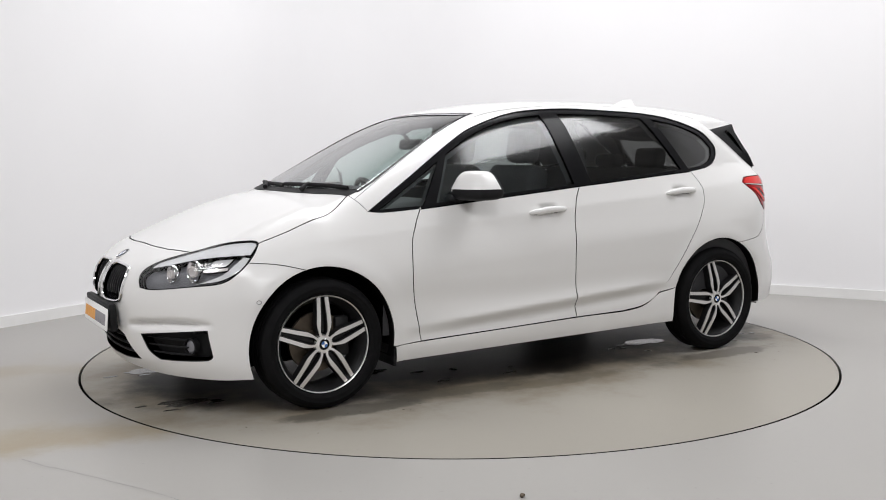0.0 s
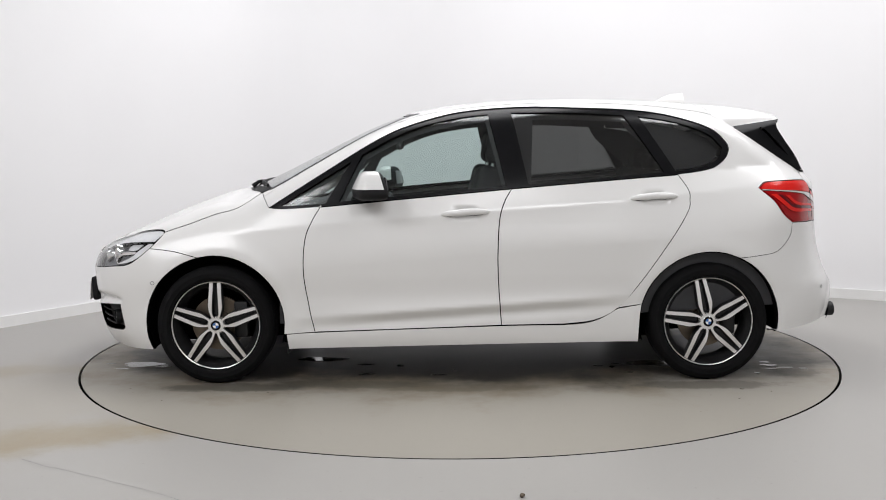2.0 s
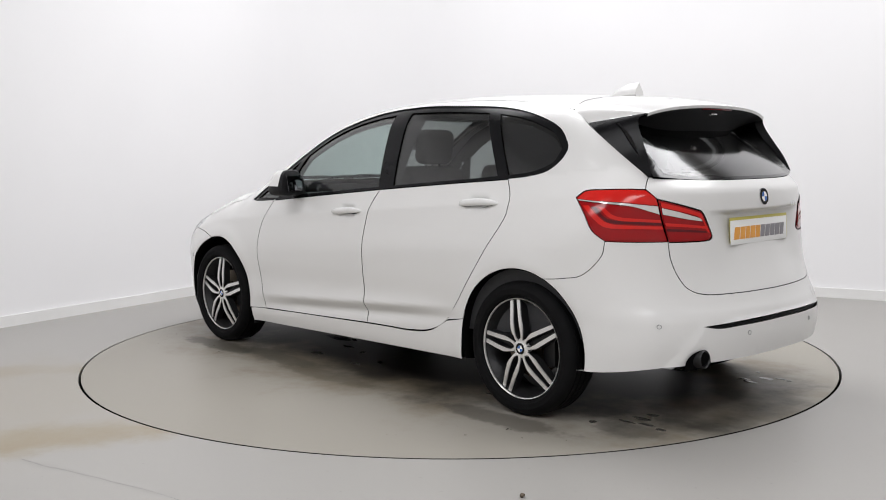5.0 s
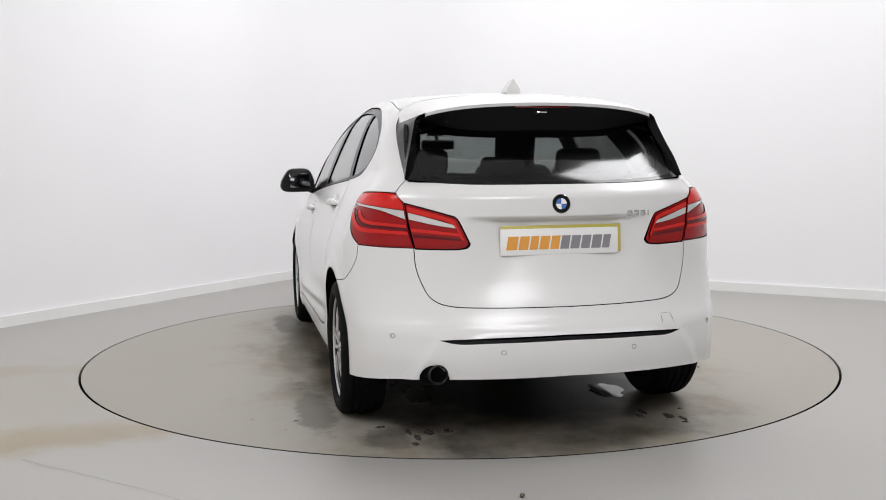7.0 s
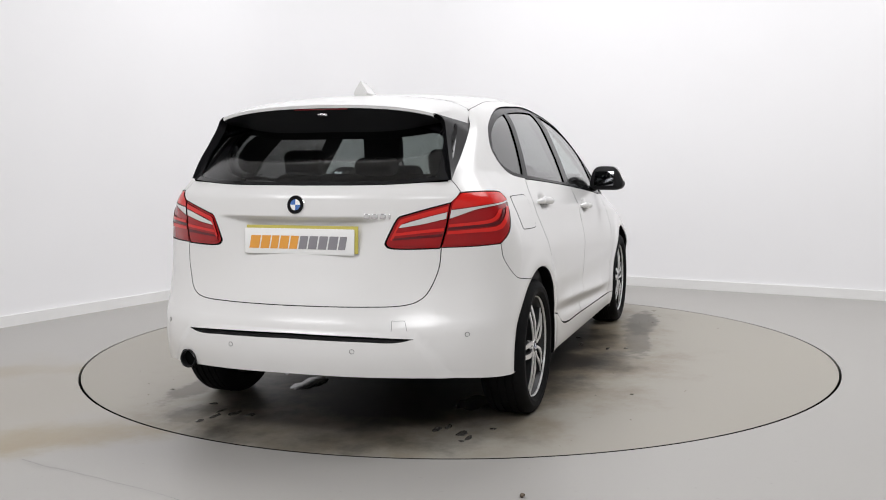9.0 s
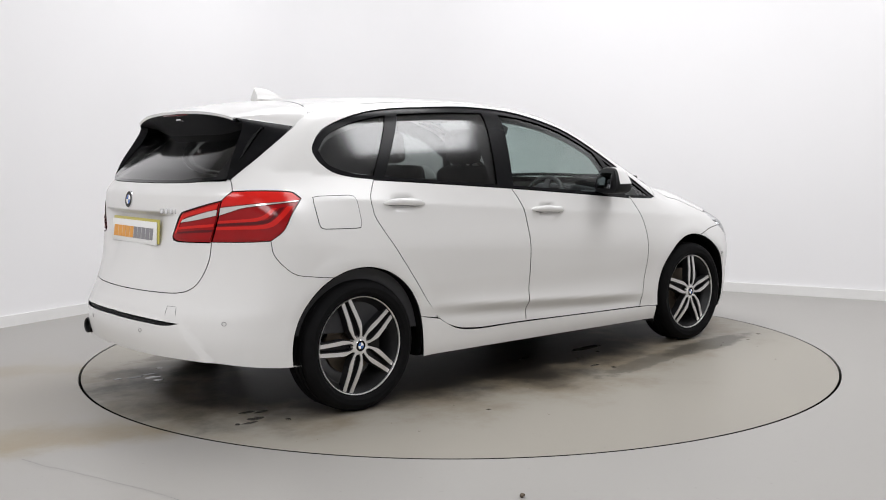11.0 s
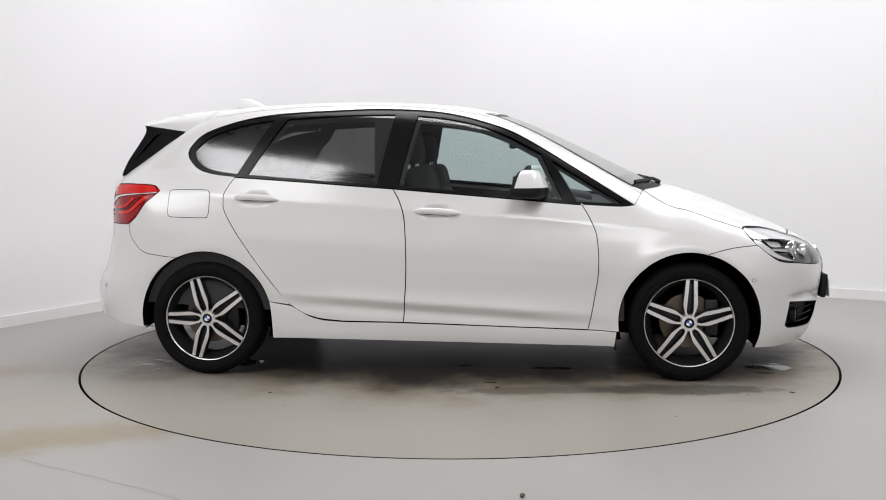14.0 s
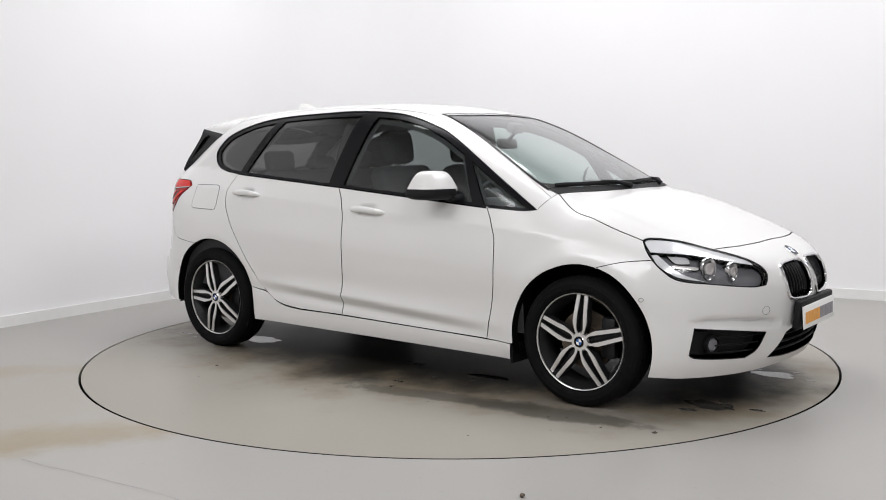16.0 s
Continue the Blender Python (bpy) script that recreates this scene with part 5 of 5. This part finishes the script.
box(bm, (0.06, 0.12, 0.06), pose(0.42, 0, 1.385, 0, 24, 0), 0.015)
part("interior_mirror", bm, M_CABIN, car, "black interior mirror")
bm = bmesh.new()
box(bm, (0.50, 1.14, 0.03), pose(-1.48, 0, 1.06), 0.012)
part("parcel_shelf", bm, M_CABIN, car, "dark parcel shelf")
bm = bmesh.new()
box(bm, (2.5, 1.36, 0.04), pose(-0.40, 0, 0.36), 0.01)
part("cabin_floor", bm, M_CABIN, car, "dark carpet floor")

# ---- wet patches on the disc ----
def puddle(x, y, sx, sy, seed):
    rng = random.Random(seed)
    ph = [(rng.uniform(0, 6.28), rng.uniform(0.06, 0.22) / (k * 0.9 + 0.7), k + 1) for k in range(14)]
    n = 90
    bm = bmesh.new()
    ring = []
    for i in range(n):
        t = 2 * math.pi * i / n
        r = max(0.15, 0.75 + sum(a * math.sin(k * t + p) for p, a, k in ph))
        ring.append((x + sx * r * math.cos(t), y + sy * r * math.sin(t)))
    up = [bm.verts.new((a, b, 0.0015)) for a, b in ring]
    c = bm.verts.new((x, y, 0.0018))
    dn = [bm.verts.new((x + (a - x) * 1.01, y + (b - y) * 1.01, 0.0)) for a, b in ring]
    for i in range(n):
        j = (i + 1) % n
        bm.faces.new((c, up[i], up[j]))
        bm.faces.new((up[i], dn[i], dn[j], up[j]))
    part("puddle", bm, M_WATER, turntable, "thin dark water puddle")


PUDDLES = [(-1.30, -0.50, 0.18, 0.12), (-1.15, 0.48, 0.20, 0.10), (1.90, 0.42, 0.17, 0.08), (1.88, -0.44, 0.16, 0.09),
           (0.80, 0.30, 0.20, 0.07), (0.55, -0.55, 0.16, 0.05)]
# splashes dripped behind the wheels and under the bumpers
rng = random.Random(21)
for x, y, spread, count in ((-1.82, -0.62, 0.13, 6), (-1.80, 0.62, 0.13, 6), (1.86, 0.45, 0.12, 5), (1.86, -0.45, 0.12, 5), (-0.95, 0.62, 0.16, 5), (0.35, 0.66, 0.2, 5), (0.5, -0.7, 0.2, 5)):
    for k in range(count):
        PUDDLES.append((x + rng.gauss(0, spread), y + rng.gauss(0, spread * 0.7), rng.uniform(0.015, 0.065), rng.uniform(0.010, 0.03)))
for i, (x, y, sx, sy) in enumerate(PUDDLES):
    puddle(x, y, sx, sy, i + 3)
# edge coloured black to carry the shade of the gap round the disc
bm = bmesh.new()
lathe(bm, [(DISC_R - 0.004, -0.0008), (DISC_R + 0.002, -0.003), (DISC_R + 0.002, -0.10), (DISC_R - 0.004, -0.10)], 160)
part("disc_edge", bm, M_UNDER, turntable, "edge of the disc, coloured black as the shade in the gap")

# specks of dirt shed round the tyres and along the disc
rng = random.Random(11)
bm = bmesh.new()
for i in range(60):
    if i < 42:
        wx, wy = rng.choice(((1.335, 1), (1.335, -1), (-1.335, 1), (-1.335, -1)))
        x, y = wx + rng.gauss(0, 0.35), wy * (0.98 + abs(rng.gauss(0, 0.16)))
    else:
        t, r = rng.uniform(0, 6.283), 2.15 * math.sqrt(rng.random())
        x, y = r * math.cos(t), r * math.sin(t)
    if math.hypot(x, y) > 2.2:
        continue
    size, n = rng.uniform(0.002, 0.008) * (1 if i % 9 else 2.6), rng.randint(5, 8)
    a0, st = rng.uniform(0, 6.28), rng.uniform(0.3, 1)
    ring = []
    for k in range(n):
        t, rr = 2 * math.pi * k / n, size * rng.uniform(0.5, 1.2)
        u, v = rr * math.cos(t), rr * st * math.sin(t)
        ring.append(bm.verts.new((x + u * math.cos(a0) - v * math.sin(a0), y + u * math.sin(a0) + v * math.cos(a0), 0.0012)))
    tip = bm.verts.new((x, y, 0.0012 + size * 0.15))
    for k in range(n):
        bm.faces.new((ring[k], ring[(k + 1) % n], tip))
M_DIRT = material("dirt", (0.06, 0.048, 0.034), 0.9, noise_scale=60, vary=0.3)
tagged(part("dirt_specks", bm, M_DIRT, turntable, "dark brown dirt specks on the disc"), kind="stuff")

# ---- ceiling lights, floor crack and a crumb ----
for a, b, sx, sy, power in LIGHTS:
    m = Matrix.Translation(room_point(a, b, ROOM_H - 0.04)) @ Matrix.Rotation(LIGHT_TURN, 4, "Z")
    bm = bmesh.new()
    for s in (1, -1):
        box(bm, (0.05, sy + 0.10, 0.08), m @ pose(s * (sx / 2 + 0.025), 0, 0), 0.006)
        box(bm, (sx, 0.05, 0.08), m @ pose(0, s * (sy / 2 + 0.025), 0), 0.006)
    tagged(part("ceiling_light", bm, M_SKIRT), "large flat softbox light panel under the studio ceiling", "ceiling light", "softbox lights")


def floor_line(pts, width, name, label):
    """A hairline joint in the floor's paint."""
    rng = random.Random(5)
    bm = bmesh.new()
    l, r = [], []
    line = smooth_line(pts, 0.08)
    for i, (x, y) in enumerate(line):
        j, k = max(i - 1, 0), min(i + 1, len(line) - 1)
        d = Vector((line[k][0] - line[j][0], line[k][1] - line[j][1])).normalized()
        o = rng.uniform(-0.004, 0.004)
        w = width * rng.uniform(0.5, 1.2)
        l.append((x - d.y * (o + w), y + d.x * (o + w), 0.0012))
        r.append((x - d.y * o, y + d.x * o, 0.0012))
    strip(bm, [l, r])
    tagged(part(name, bm, M_LINE), label, "floor joint", kind="structure")


JOINT, CRUMB = [(-1.80, -2.25), (-1.66, -2.34), (-1.32, -2.53), (-1.01, -2.73), (-0.6, -3.0)], (0.23, -2.71)
floor_line(JOINT, 0.0022, "floor_joint", "thin hairline crack in the painted floor")
bm = bmesh.new()
bmesh.ops.create_icosphere(bm, subdivisions=2, radius=0.010, matrix=Matrix.Translation((*CRUMB, 0.007)))
for v in bm.verts:
    v.co += Vector((noise.noise(v.co * 90), noise.noise(v.co * 90 + Vector((5, 0, 0))), 0)) * 0.005
tagged(part("crumb", bm, M_BRAKE), "small brown crumb of dirt lying on the floor", "dirt crumb")


# ---- what moves ----
def motions():
    rows, disc_rows = [], []
    for t, wobble in TURN_STEPS:
        a = 211.8075 - 15.4854 * t + wobble
        c, s = math.cos(radians(a)), math.sin(radians(a))
        rows.append((t, pose(c * CAR_X - s * CAR_Y, s * CAR_X + c * CAR_Y, 0, 0, 0, a)))
        disc_rows.append((t, pose(0, 0, 0, 0, 0, a)))
    walk(car, rows)
    walk(turntable, disc_rows)


# the drive's small unevenness, in degrees
TURN_STEPS = [(0.0, 0.0), (0.5, 0.2), (1.0, -0.13), (1.5, 0.2), (2.0, 0.0), (2.5, 0.0), (3.0, -0.16), (3.5, 0.0), (4.0, 0.0), (4.5, 0.0), (5.0, 0.0),
              (5.5, 0.14), (6.0, -0.11), (6.5, 0.13), (7.0, -0.18), (7.5, 0.14), (8.0, -0.14), (8.5, 0.15), (9.0, -0.16), (9.5, 0.17), (10.0, 0.0),
              (10.5, 0.0), (11.0, 0.0), (11.5, 0.0), (12.0, -0.04), (12.5, 0.16), (13.0, -0.17), (13.5, 0.0), (14.0, -0.2), (14.5, 0.12), (15.0, -0.12), (15.5, 0.25), (16.0, -0.03)]
motions()
